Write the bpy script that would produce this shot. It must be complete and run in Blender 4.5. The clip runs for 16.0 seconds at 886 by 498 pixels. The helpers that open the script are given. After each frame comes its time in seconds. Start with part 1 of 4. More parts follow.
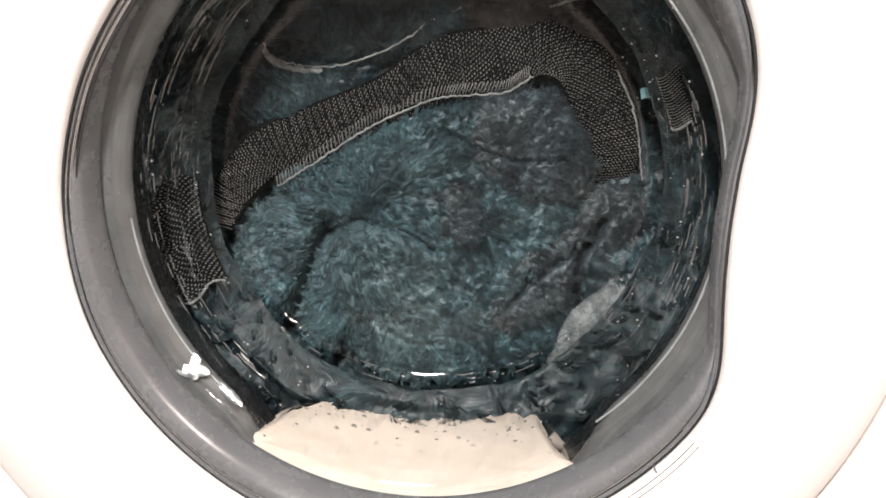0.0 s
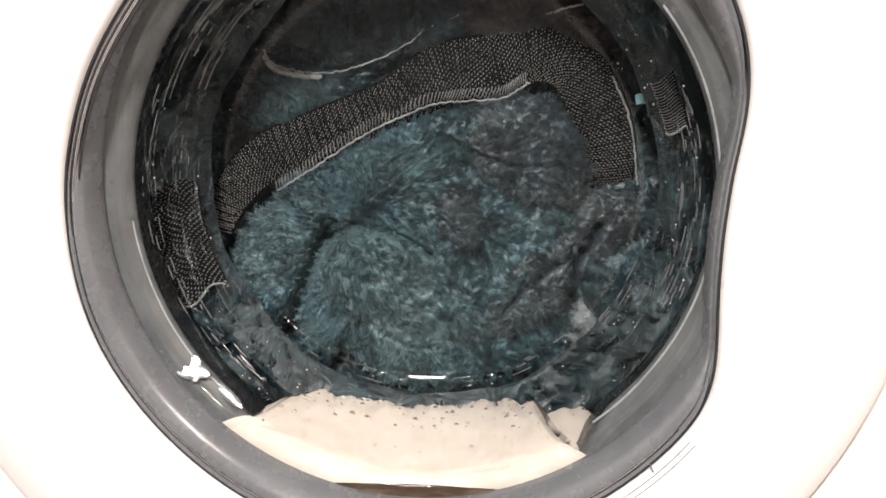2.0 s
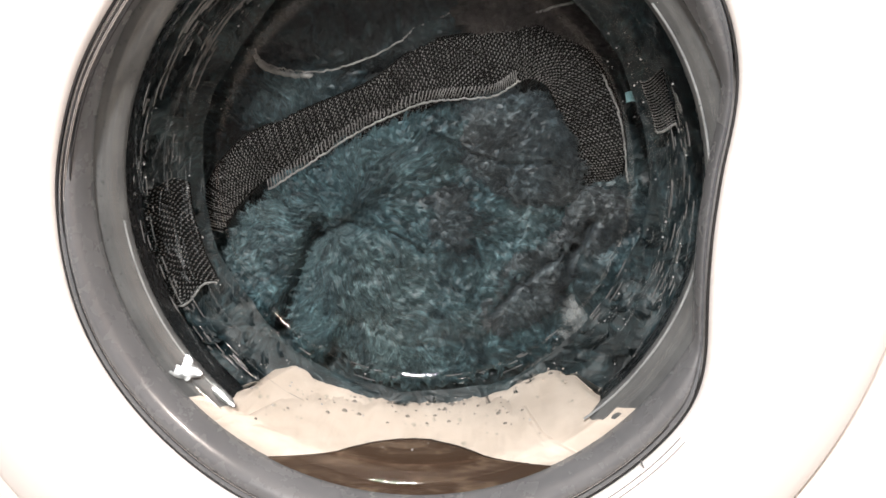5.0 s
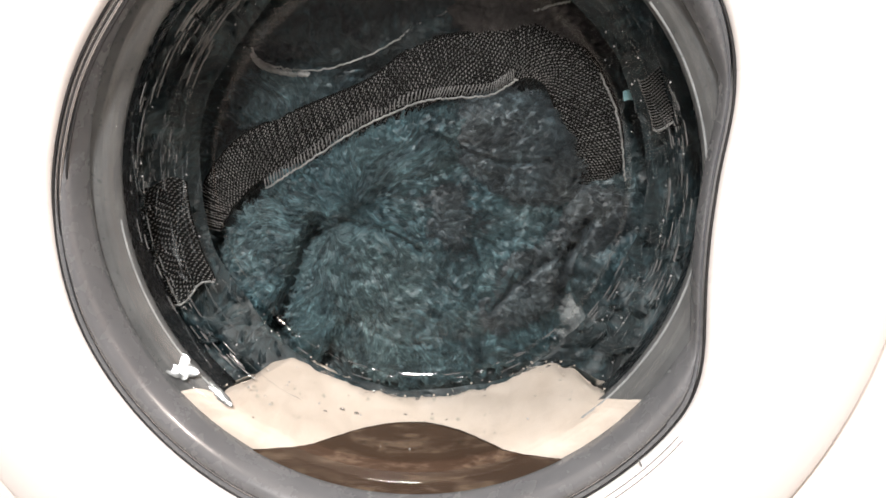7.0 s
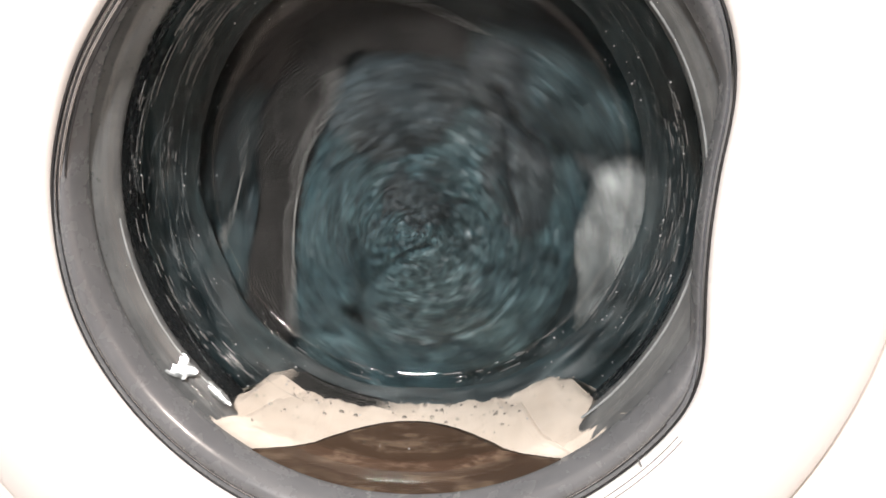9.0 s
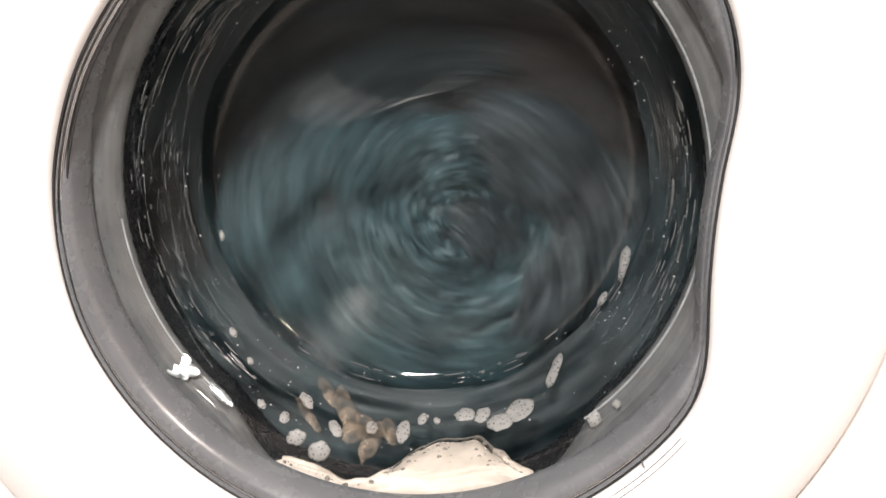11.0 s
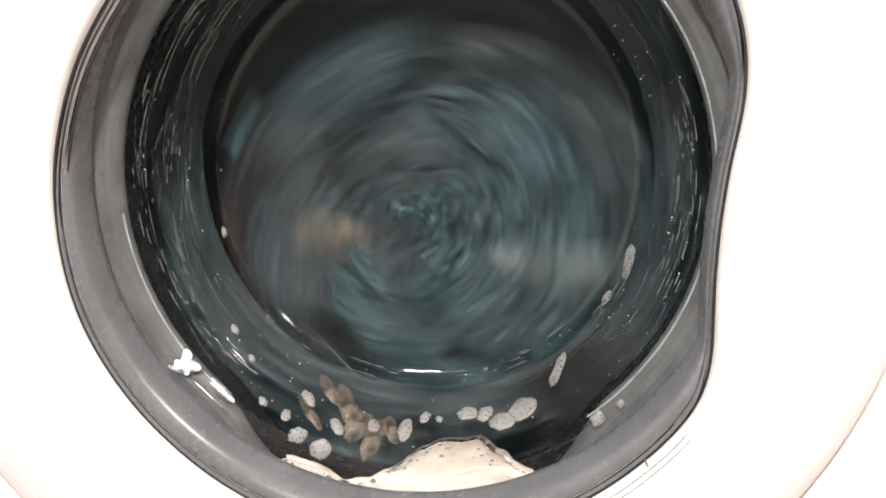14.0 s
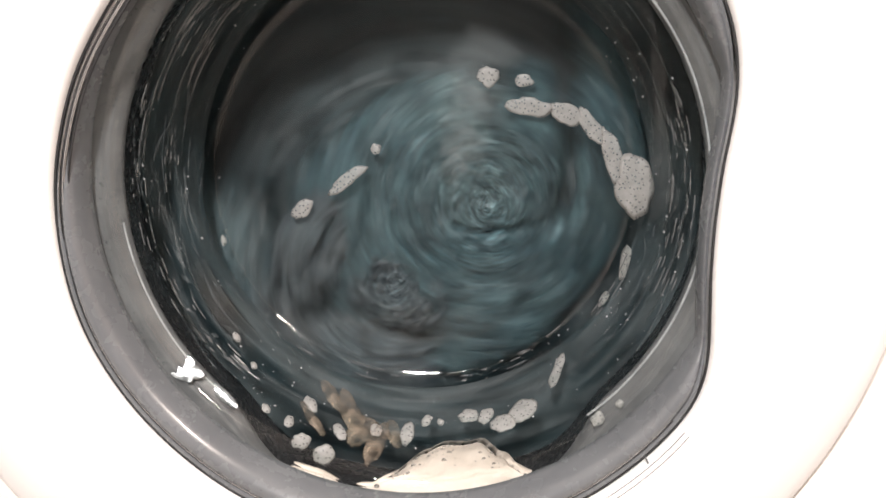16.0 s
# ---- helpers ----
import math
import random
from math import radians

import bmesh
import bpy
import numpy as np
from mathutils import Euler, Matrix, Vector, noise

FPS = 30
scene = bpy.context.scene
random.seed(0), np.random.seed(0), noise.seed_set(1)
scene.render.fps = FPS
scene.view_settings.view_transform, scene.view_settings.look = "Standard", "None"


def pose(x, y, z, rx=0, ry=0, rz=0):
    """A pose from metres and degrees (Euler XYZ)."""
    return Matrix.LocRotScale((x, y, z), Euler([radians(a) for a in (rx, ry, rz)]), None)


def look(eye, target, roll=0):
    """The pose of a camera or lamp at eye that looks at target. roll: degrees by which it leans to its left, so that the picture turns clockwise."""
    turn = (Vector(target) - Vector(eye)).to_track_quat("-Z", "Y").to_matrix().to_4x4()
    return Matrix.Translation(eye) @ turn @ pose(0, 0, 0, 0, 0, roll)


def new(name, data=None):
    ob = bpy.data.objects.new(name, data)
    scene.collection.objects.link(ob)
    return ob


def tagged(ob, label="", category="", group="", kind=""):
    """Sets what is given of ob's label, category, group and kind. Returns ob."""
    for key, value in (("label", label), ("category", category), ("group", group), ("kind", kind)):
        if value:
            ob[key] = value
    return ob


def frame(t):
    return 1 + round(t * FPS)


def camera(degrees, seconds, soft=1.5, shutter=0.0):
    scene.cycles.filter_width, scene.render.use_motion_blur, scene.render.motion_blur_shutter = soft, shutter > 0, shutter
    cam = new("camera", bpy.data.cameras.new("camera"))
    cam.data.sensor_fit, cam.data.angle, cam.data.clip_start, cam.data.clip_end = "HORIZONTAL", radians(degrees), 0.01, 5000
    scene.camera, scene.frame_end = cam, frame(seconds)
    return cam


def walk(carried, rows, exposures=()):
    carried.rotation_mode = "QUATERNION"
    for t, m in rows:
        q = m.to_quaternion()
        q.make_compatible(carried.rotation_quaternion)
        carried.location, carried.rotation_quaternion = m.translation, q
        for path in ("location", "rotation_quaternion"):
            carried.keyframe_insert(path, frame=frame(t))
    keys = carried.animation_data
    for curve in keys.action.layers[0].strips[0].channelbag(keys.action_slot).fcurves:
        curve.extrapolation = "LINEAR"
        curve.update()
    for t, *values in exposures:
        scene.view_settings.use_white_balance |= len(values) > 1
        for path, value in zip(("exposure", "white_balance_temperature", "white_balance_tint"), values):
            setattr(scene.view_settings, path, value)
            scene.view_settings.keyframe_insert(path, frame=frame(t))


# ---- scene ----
# Front loader seen from close by; x right, y into the machine, z up. Door axis at x 0, z 0.5.
EYE = Vector((0.0497, -0.4071, 0.5525))
YAW, PITCH = 4.2, -10.9

# seconds; shift of the eye in millimetres (right, inward, up); turn to the left, upward turn and lean in milliradians
DRIFT = [
    (0, 0.1, 7.2, 4.4, 16.98, -12.32, 2.11),
    (0.5, -0.8, 3.0, 5.1, 21.33, -8.08, -0.28),
    (1, -0.5, 1.0, 2.5, 20.54, 2.21, 1.18),
    (1.5, -0.2, 1.0, 1.6, 14.53, 3.09, 3.51),
    (2, -1.5, 0.7, -0.7, 10.03, 4.66, 3.57),
    (2.5, -1.7, 0.1, 1.6, 8.23, 0.72, 1.64),
    (3, -1.6, -0.1, 1.9, 8.46, 0.15, 1.65),
    (3.5, -1.2, -0.0, 1.8, 4.77, -1.18, 2.02),
    (4, -1.2, -1.4, 1.3, 1.02, 1.62, 0.27),
    (6.5, 2.3, 0.9, -0.3, 6.44, -0.46, 0.28),
    (7, 0.0, -0.0, -0.0, 0.00, 0.00, -0.00),
    (7.5, -0.5, 0.5, 0.8, -0.84, -2.76, 0.74),
    (8, -1.0, 1.2, 1.3, -0.80, -3.35, 1.33),
    (8.5, -0.7, 0.6, 0.7, -0.07, -1.83, 1.09),
    (9, -0.7, 0.6, -0.1, -1.86, -0.60, 1.60),
    (11.5, -1.4, 3.1, 0.3, 1.54, -1.48, 2.19),
    (12, -0.6, 5.1, 1.1, 5.11, -8.99, 3.48),
    (12.5, 0.6, 5.4, -0.2, 3.73, -5.64, 5.74),
    (13, 0.9, 6.2, 0.5, 5.64, -8.51, 5.91),
    (13.5, 0.1, 6.9, -0.7, 4.89, -8.52, 5.67),
    (14, -0.3, 5.1, -1.2, 6.26, -4.37, 5.06),
    (14.5, 0.8, 3.9, -0.2, 9.82, -3.65, 1.71),
    (15, 0.4, 1.6, 0.5, 11.65, 0.28, -3.91),
    (15.5, -0.2, 2.3, 0.2, 7.42, 1.98, 2.85),
    (16, -2.1, 0.8, 1.6, -0.50, -5.12, -12.79),
]


def camera_rows():
    rows = []
    for t, x, y, z, left, up, lean in DRIFT:
        m = pose(0, 0, 0, 90 + PITCH + math.degrees(up / 1000), 0, YAW + math.degrees(left / 1000)) @ pose(0, 0, 0, 0, 0, math.degrees(lean / 1000))
        m.translation = EYE + Vector((x, y, z)) / 1000
        rows.append((t, m))
    return rows


cam = camera(54.7, 16.0, soft=1.6, shutter=1.0)
walk(cam, camera_rows(), exposures=[(0.0, 0.0), (16.0, 0.0)])

# ---- light ----
world = bpy.data.worlds.new("world")
scene.world = world
world.use_nodes = True
world.node_tree.nodes["Background"].inputs["Color"].default_value = (0.9, 0.95, 1.0, 1)
world.node_tree.nodes["Background"].inputs["Strength"].default_value = 0.05


def area_lamp(name, eye, target, size, watts, colour):
    data = bpy.data.lights.new(name, "AREA")
    data.shape, data.size, data.energy, data.color = "DISK", size, watts, colour
    ob = new(name, data)
    ob.matrix_world = look(eye, target)
    return ob


area_lamp("ceiling_lamp_light", (1.75, -1.0, 2.33), (0.0, 0.0, 0.5), 0.42, 66, (1.0, 0.87, 0.79))
area_lamp("wall_lamp_light", (-0.14, -1.27, 1.52), (0.0, 0.1, 0.45), 0.22, 43, (1.0, 0.945, 0.925))

# ---- materials ----


class Nodes:
    """Short hand for node materials."""

    def __init__(self, name, rough=0.5, metal=0.0, spec=0.5, coat=0.0):
        self.mat = bpy.data.materials.new(name)
        self.mat.use_nodes = True
        self.tree = self.mat.node_tree
        self.shader = self.tree.nodes["Principled BSDF"]
        self.put("Roughness", rough), self.put("Metallic", metal)
        self.put("Specular IOR Level", spec), self.put("Coat Weight", coat)
        self.coords = self.add("ShaderNodeTexCoord").outputs["Object"]

    def add(self, kind):
        return self.tree.nodes.new(kind)

    def link(self, a, b):
        self.tree.links.new(a, b)

    def put(self, socket, value):
        self.shader.inputs[socket].default_value = value

    def noise(self, scale, detail=4, rough=0.6, stretch=None):
        n = self.add("ShaderNodeTexNoise")
        n.inputs["Scale"].default_value, n.inputs["Detail"].default_value = scale, detail
        n.inputs["Roughness"].default_value = rough
        source = self.coords
        if stretch:
            m = self.add("ShaderNodeMapping")
            m.inputs["Scale"].default_value = stretch
            self.link(source, m.inputs["Vector"])
            source = m.outputs["Vector"]
        self.link(source, n.inputs["Vector"])
        return n.outputs["Fac"]

    def cells(self, scale, feature="F1"):
        n = self.add("ShaderNodeTexVoronoi")
        n.feature = feature
        n.inputs["Scale"].default_value = scale
        self.link(self.coords, n.inputs["Vector"])
        return n.outputs["Distance"]

    def ramp(self, source, *stops):
        n = self.add("ShaderNodeValToRGB")
        while len(n.color_ramp.elements) < len(stops):
            n.color_ramp.elements.new(0.5)
        for e, (at, colour) in zip(n.color_ramp.elements, stops):
            e.position = at
            e.color = (*colour, 1) if len(colour) == 3 else colour
        self.link(source, n.inputs["Fac"])
        return n.outputs["Color"]

    def mix(self, a, b, factor, how="MIX"):
        n = self.add("ShaderNodeMix")
        n.data_type, n.blend_type = "RGBA", how
        if isinstance(factor, float):
            n.inputs["Factor"].default_value = factor
        else:
            self.link(factor, n.inputs["Factor"])
        self.link(a, n.inputs["A"]), self.link(b, n.inputs["B"])
        return n.outputs["Result"]

    def colour(self, source):
        self.link(source, self.shader.inputs["Base Color"])
        return self

    def rough(self, source, low, high):
        self.link(self.ramp(source, (0.3, (low,) * 3), (0.7, (high,) * 3)), self.shader.inputs["Roughness"])
        return self

    def bump(self, source, strength, distance):
        n = self.add("ShaderNodeBump")
        n.inputs["Strength"].default_value, n.inputs["Distance"].default_value = strength, distance
        self.link(source, n.inputs["Height"])
        self.link(n.outputs["Normal"], self.shader.inputs["Normal"])
        return self


def plain(name, low, high, rough, scale=30, metal=0.0, spec=0.5, coat=0.0, bump=0.1, grain=300):
    n = Nodes(name, rough, metal, spec, coat)
    a = n.ramp(n.noise(scale), (0.3, low), (0.7, high))
    n.colour(a)
    n.rough(n.noise(scale * 3), max(0.02, rough - 0.06), rough + 0.08)
    if bump:
        n.bump(n.noise(grain), bump, 0.0006)
    return n.mat


enamel = plain("white_enamel", (0.78, 0.735, 0.695), (0.81, 0.765, 0.725), 0.24, 5, coat=0.25, bump=0.03, grain=500)
door_white = plain("white_door_plastic", (0.735, 0.725, 0.715), (0.77, 0.76, 0.75), 0.3, 6, bump=0.03, grain=700)
grey_plastic = plain("grey_smoked_plastic", (0.112, 0.117, 0.124), (0.147, 0.153, 0.161), 0.25, 25, spec=0.5, coat=0.25, bump=0.05)
rubber = plain("wet_grey_rubber", (0.080, 0.082, 0.085), (0.135, 0.137, 0.140), 0.34, 60, bump=0.5, grain=260)
# gasket rubber again, with the shade behind the lip put into its colour
shaded_rubber = plain("shaded_wet_rubber", (0.010, 0.010, 0.011), (0.022, 0.022, 0.024), 0.25, 60, bump=0.4, grain=200)
chrome = plain("polished_trim", (0.5, 0.5, 0.51), (0.62, 0.62, 0.63), 0.16, 40, metal=1.0, bump=0.04)
seam_black = plain("black_seam", (0.012, 0.012, 0.013), (0.02, 0.02, 0.021), 0.5, 40)
steel = plain("drum_steel", (0.35, 0.35, 0.36), (0.5, 0.5, 0.5), 0.3, 20, metal=1.0)
wall_paint = plain("wall_paint", (0.62, 0.60, 0.57), (0.68, 0.66, 0.63), 0.8, 3, bump=0.2, grain=200)
peach_paint = plain("peach_paint", (0.68, 0.56, 0.49), (0.72, 0.60, 0.53), 0.8, 3, bump=0.2, grain=200)
ceiling_paint = plain("ceiling_paint", (0.78, 0.77, 0.75), (0.82, 0.81, 0.79), 0.85, 3)
# dark tone keeps the reflection haze in the door glass low
reflected_paint = plain("reflected_paint", (0.17, 0.177, 0.184), (0.21, 0.217, 0.225), 0.7, 3, bump=0.2, grain=200)
# light tone chosen for bounce light on the upper ring
floor_tile = plain("floor_tile", (0.36, 0.33, 0.30), (0.43, 0.395, 0.36), 0.35, 4)


def pile_material(name, low, mid, high, scale=14):
    """Wet matted fleece: soft patches, curled wisps and fine fibre, with hollow shade in the colour."""
    n = Nodes(name, 0.5, spec=0.45)

    def sums(how, a, b):
        q = n.add("ShaderNodeMath")
        q.operation = how
        for socket, value in zip(q.inputs, (a, b)):
            if isinstance(value, float):
                socket.default_value = value
            else:
                n.link(value, socket)
        return q.outputs["Value"]

    # the fibre is combed outward from the gathered spot of the load, with swirls
    swirl, shift, apart, combed = n.add("ShaderNodeTexNoise"), n.add("ShaderNodeVectorMath"), n.add("ShaderNodeSeparateXYZ"), n.add("ShaderNodeCombineXYZ")
    swirl.inputs["Scale"].default_value, swirl.inputs["Detail"].default_value = 24, 2
    n.link(n.coords, swirl.inputs["Vector"])
    shift.operation = "MULTIPLY_ADD"
    shift.inputs[1].default_value = (0.05, 0.05, 0.05)
    n.link(swirl.outputs["Color"], shift.inputs[0])
    n.link(n.coords, shift.inputs[2])
    n.link(shift.outputs["Vector"], apart.inputs["Vector"])
    dx, dz = sums("ADD", apart.outputs["X"], 0.0232), sums("ADD", apart.outputs["Z"], -0.0388)
    n.link(sums("MULTIPLY", sums("ARCTAN2", dz, dx), 0.085), combed.inputs["X"])
    n.link(apart.outputs["Y"], combed.inputs["Y"])
    n.link(sums("MULTIPLY", sums("SQRT", sums("ADD", sums("MULTIPLY", dx, dx), sums("MULTIPLY", dz, dz)), 0.0), 0.42), combed.inputs["Z"])

    def curls(size, twist, detail=3):
        t = n.add("ShaderNodeTexNoise")
        t.inputs["Scale"].default_value, t.inputs["Detail"].default_value, t.inputs["Distortion"].default_value = size, detail, twist
        n.link(combed.outputs["Vector"], t.inputs["Vector"])
        return t.outputs["Fac"]

    patch = n.ramp(n.noise(scale, 4), (0.32, low), (0.5, mid), (0.70, high))
    hue = n.ramp(n.noise(20, 2), (0.36, (0.92, 1.0, 1.04)), (0.62, (1.06, 1.0, 0.99)))
    # bump heights also tint the colour: shade painted in hollows, light on ridges
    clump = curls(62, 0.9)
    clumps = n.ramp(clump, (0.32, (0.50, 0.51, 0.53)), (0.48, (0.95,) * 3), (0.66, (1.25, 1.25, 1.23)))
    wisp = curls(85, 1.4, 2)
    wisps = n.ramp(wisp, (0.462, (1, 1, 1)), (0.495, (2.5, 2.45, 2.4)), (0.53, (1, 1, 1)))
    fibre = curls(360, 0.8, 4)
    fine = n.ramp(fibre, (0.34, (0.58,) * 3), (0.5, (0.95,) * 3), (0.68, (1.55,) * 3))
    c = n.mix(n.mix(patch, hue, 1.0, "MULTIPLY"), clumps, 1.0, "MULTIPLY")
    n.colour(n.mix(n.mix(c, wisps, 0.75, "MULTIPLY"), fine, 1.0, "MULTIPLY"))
    n.rough(n.noise(90), 0.32, 0.62)
    first, second = n.add("ShaderNodeBump"), n.add("ShaderNodeBump")
    for node, height, strength, far in ((first, clump, 0.8, 0.0030), (second, fibre, 0.7, 0.0008)):
        node.inputs["Strength"].default_value, node.inputs["Distance"].default_value = strength, far
        n.link(height, node.inputs["Height"])
    n.link(first.outputs["Normal"], second.inputs["Normal"])
    n.link(second.outputs["Normal"], n.shader.inputs["Normal"])
    return n.mat


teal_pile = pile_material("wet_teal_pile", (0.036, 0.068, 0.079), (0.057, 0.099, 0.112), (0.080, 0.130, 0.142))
# teal pile darkened in colour for the shade deep in the drum and round the bowl
shaded_pile = pile_material("shaded_teal_pile", (0.006, 0.012, 0.0145), (0.011, 0.021, 0.025), (0.024, 0.040, 0.045))
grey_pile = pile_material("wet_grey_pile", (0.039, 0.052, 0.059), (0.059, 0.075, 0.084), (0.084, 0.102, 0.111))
# teal pile at half value, painting the shade on outer, recessed folds
half_shaded_pile = pile_material("half_shaded_teal_pile", (0.017, 0.034, 0.041), (0.030, 0.053, 0.062), (0.052, 0.082, 0.092))
# brown pile, darkened further in colour for the drum's shadow at the top
shaded_brown_pile = pile_material("shaded_dark_brown_pile", (0.008, 0.007, 0.007), (0.018, 0.015, 0.015), (0.045, 0.04, 0.04))
band_cloth = plain("dark_band_cloth", (0.007, 0.0066, 0.0066), (0.013, 0.0122, 0.0122), 0.9, 60, spec=0.03, bump=0.6, grain=900)
band_thread = plain("grey_band_thread", (0.085, 0.083, 0.082), (0.27, 0.263, 0.26), 0.6, 90, bump=0.4, grain=1500)
hem_thread = plain("pale_hem_thread", (0.12, 0.125, 0.125), (0.40, 0.40, 0.395), 0.5, 120, bump=0.5, grain=1500)
tag_cloth = plain("pale_blue_tag", (0.22, 0.46, 0.52), (0.36, 0.6, 0.66), 0.5, 150)


def glass_material():
    n = Nodes("door_glass")
    t = n.tree
    clear, gloss, blend = n.add("ShaderNodeBsdfTransparent"), n.add("ShaderNodeBsdfGlossy"), n.add("ShaderNodeMixShader")
    clear.inputs["Color"].default_value = (0.93, 0.95, 0.945, 1)
    gloss.inputs["Roughness"].default_value = 0.03
    facing, bump = n.add("ShaderNodeLayerWeight"), n.add("ShaderNodeBump")
    facing.inputs["Blend"].default_value = 0.5
    power, spread = n.add("ShaderNodeMath"), n.add("ShaderNodeMath")
    power.operation, spread.operation = "POWER", "MULTIPLY_ADD"
    power.inputs[1].default_value, spread.inputs[1].default_value, spread.inputs[2].default_value = 5.0, 0.95, 0.045
    n.link(facing.outputs["Facing"], power.inputs[0])
    n.link(power.outputs["Value"], spread.inputs[0])
    bump.inputs["Strength"].default_value, bump.inputs["Distance"].default_value = 0.25, 0.0010
    n.link(n.noise(55, 3, 0.5, (1, 1, 1)), bump.inputs["Height"])
    n.link(bump.outputs["Normal"], gloss.inputs["Normal"])
    n.link(bump.outputs["Normal"], facing.inputs["Normal"])
    n.link(spread.outputs["Value"], blend.inputs["Fac"])
    n.link(clear.outputs["BSDF"], blend.inputs[1])
    n.link(gloss.outputs["BSDF"], blend.inputs[2])
    n.link(blend.outputs["Shader"], t.nodes["Material Output"].inputs["Surface"])
    return n.mat


def foam_material(name, low, high, opacity=None):
    n = Nodes(name, 0.45, spec=0.4)
    broad = n.ramp(n.noise(28, 5), (0.3, low), (0.72, high))
    cells = n.cells(520)
    holes = n.ramp(cells, (0.0, (0.72, 0.70, 0.68)), (0.35, (1, 1, 1)))
    patch = n.ramp(n.noise(75, 6, 0.7), (0.32, (0.80, 0.78, 0.76)), (0.6, (1.04, 1.04, 1.04)))
    pits = n.ramp(n.cells(110), (0.04, (0.70, 0.66, 0.63)), (0.12, (1, 1, 1)))
    n.colour(n.mix(n.mix(n.mix(broad, holes, 0.25, "MULTIPLY"), patch, 0.45, "MULTIPLY"), pits, 0.35, "MULTIPLY"))
    n.bump(cells, 0.18, 0.0008)
    n.put("Subsurface Weight", 0.0)
    if opacity:
        n.link(n.ramp(n.noise(opacity[0], 5, 0.7), (opacity[1], (0, 0, 0)), (opacity[2], (1, 1, 1))), n.shader.inputs["Alpha"])
    return n.mat


glass = glass_material()
foam = foam_material("cream_foam", (0.60, 0.515, 0.445), (0.70, 0.62, 0.555))
thin_foam = foam_material("thin_foam", (0.50, 0.54, 0.55), (0.70, 0.73, 0.74), (40, 0.34, 0.90))
faint_foam = foam_material("faint_foam", (0.36, 0.40, 0.41), (0.52, 0.55, 0.56), (40, 0.42, 1.25))
fleck_nodes = Nodes("fleck_foam", 0.4, spec=0.4)
fleck_nodes.colour(fleck_nodes.ramp(fleck_nodes.noise(90), (0.3, (0.30, 0.297, 0.285)), (0.7, (0.48, 0.475, 0.455))))
fleck_nodes.link(fleck_nodes.ramp(fleck_nodes.cells(480), (0.08, (0.22,) * 3), (0.35, (0.58,) * 3)), fleck_nodes.shader.inputs["Alpha"])
fleck_foam = fleck_nodes.mat
tan_foam = foam_material("tan_scum", (0.20, 0.145, 0.10), (0.40, 0.33, 0.255), (70, 0.40, 0.85))


def water_material():
    n = Nodes("brown_wash_water", 0.6, spec=0.02)
    base = n.ramp(n.noise(12, 4), (0.3, (0.040, 0.024, 0.016)), (0.7, (0.066, 0.043, 0.030)))
    scum = n.ramp(n.noise(60, 6, 0.75, (0.5, 1.4, 2.2)), (0.50, (0, 0, 0)), (0.74, (0.13, 0.10, 0.075)))
    n.colour(n.mix(base, scum, 1.0, "ADD"))
    n.bump(n.noise(60), 0.2, 0.001)
    return n.mat


brown_water = water_material()



# see-through pale grey that paints shine on the bowl glass
streak_nodes = Nodes("shine_streak", 0.08, spec=1.0)
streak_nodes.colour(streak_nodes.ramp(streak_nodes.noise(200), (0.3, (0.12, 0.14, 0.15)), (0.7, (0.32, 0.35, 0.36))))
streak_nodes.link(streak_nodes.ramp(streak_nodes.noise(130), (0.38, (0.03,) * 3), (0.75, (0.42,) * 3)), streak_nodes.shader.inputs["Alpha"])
shine_streak_mat = streak_nodes.mat

# ---- building helpers ----


def mesh_from(name, verts, faces, material, smooth=True):
    me = bpy.data.meshes.new(name)
    me.from_pydata([tuple(v) for v in verts], [], faces)
    me.materials.append(material)
    if smooth:
        me.polygons.foreach_set("use_smooth", [True] * len(me.polygons))
    me.update()
    return me


def part(name, me, parent=None, label=""):
    ob = new(name, me)
    if parent:
        ob.parent = parent
    return tagged(ob, label)


def grid_faces(rows, cols, wrap=False):
    faces = []
    for i in range(rows - 1):
        for j in range(cols if wrap else cols - 1):
            k = (j + 1) % cols
            faces.append((i * cols + j, i * cols + k, (i + 1) * cols + k, (i + 1) * cols + j))
    return faces


def ring_mesh(name, profile, steps, material, radius_of=None, flip=False):
    """A ring round the door's axis; profile gives (radius, depth), or radius_of(angle, row) the radius."""
    verts = []
    for i, (r, y) in enumerate(profile):
        for j in range(steps):
            a = 2 * math.pi * j / steps
            rr = radius_of(a, i, r) if radius_of else r
            verts.append((rr * math.cos(a), y, rr * math.sin(a)))
    faces = grid_faces(len(profile), steps, True)
    if flip:
        faces = [f[::-1] for f in faces]
    return mesh_from(name, verts, faces, material)


def tube(name, points, radius, material, sides=6, closed=False):
    pts = [Vector(p) for p in points]
    n = len(pts)
    verts, faces = [], []
    for i, p in enumerate(pts):
        a = pts[(i - 1) % n] if closed or i else p
        b = pts[(i + 1) % n] if closed or i < n - 1 else p
        d = (b - a).normalized()
        u = d.cross(Vector((0, 1, 0.01))).normalized()
        w = d.cross(u)
        for k in range(sides):
            c = 2 * math.pi * k / sides
            verts.append(p + u * (radius * math.cos(c)) + w * (radius * math.sin(c)))
    m = n if closed else n - 1
    for i in range(m):
        for k in range(sides):
            l = (k + 1) % sides
            j = (i + 1) % n
            faces.append((i * sides + k, i * sides + l, j * sides + l, j * sides + k))
    return mesh_from(name, verts, faces, material)


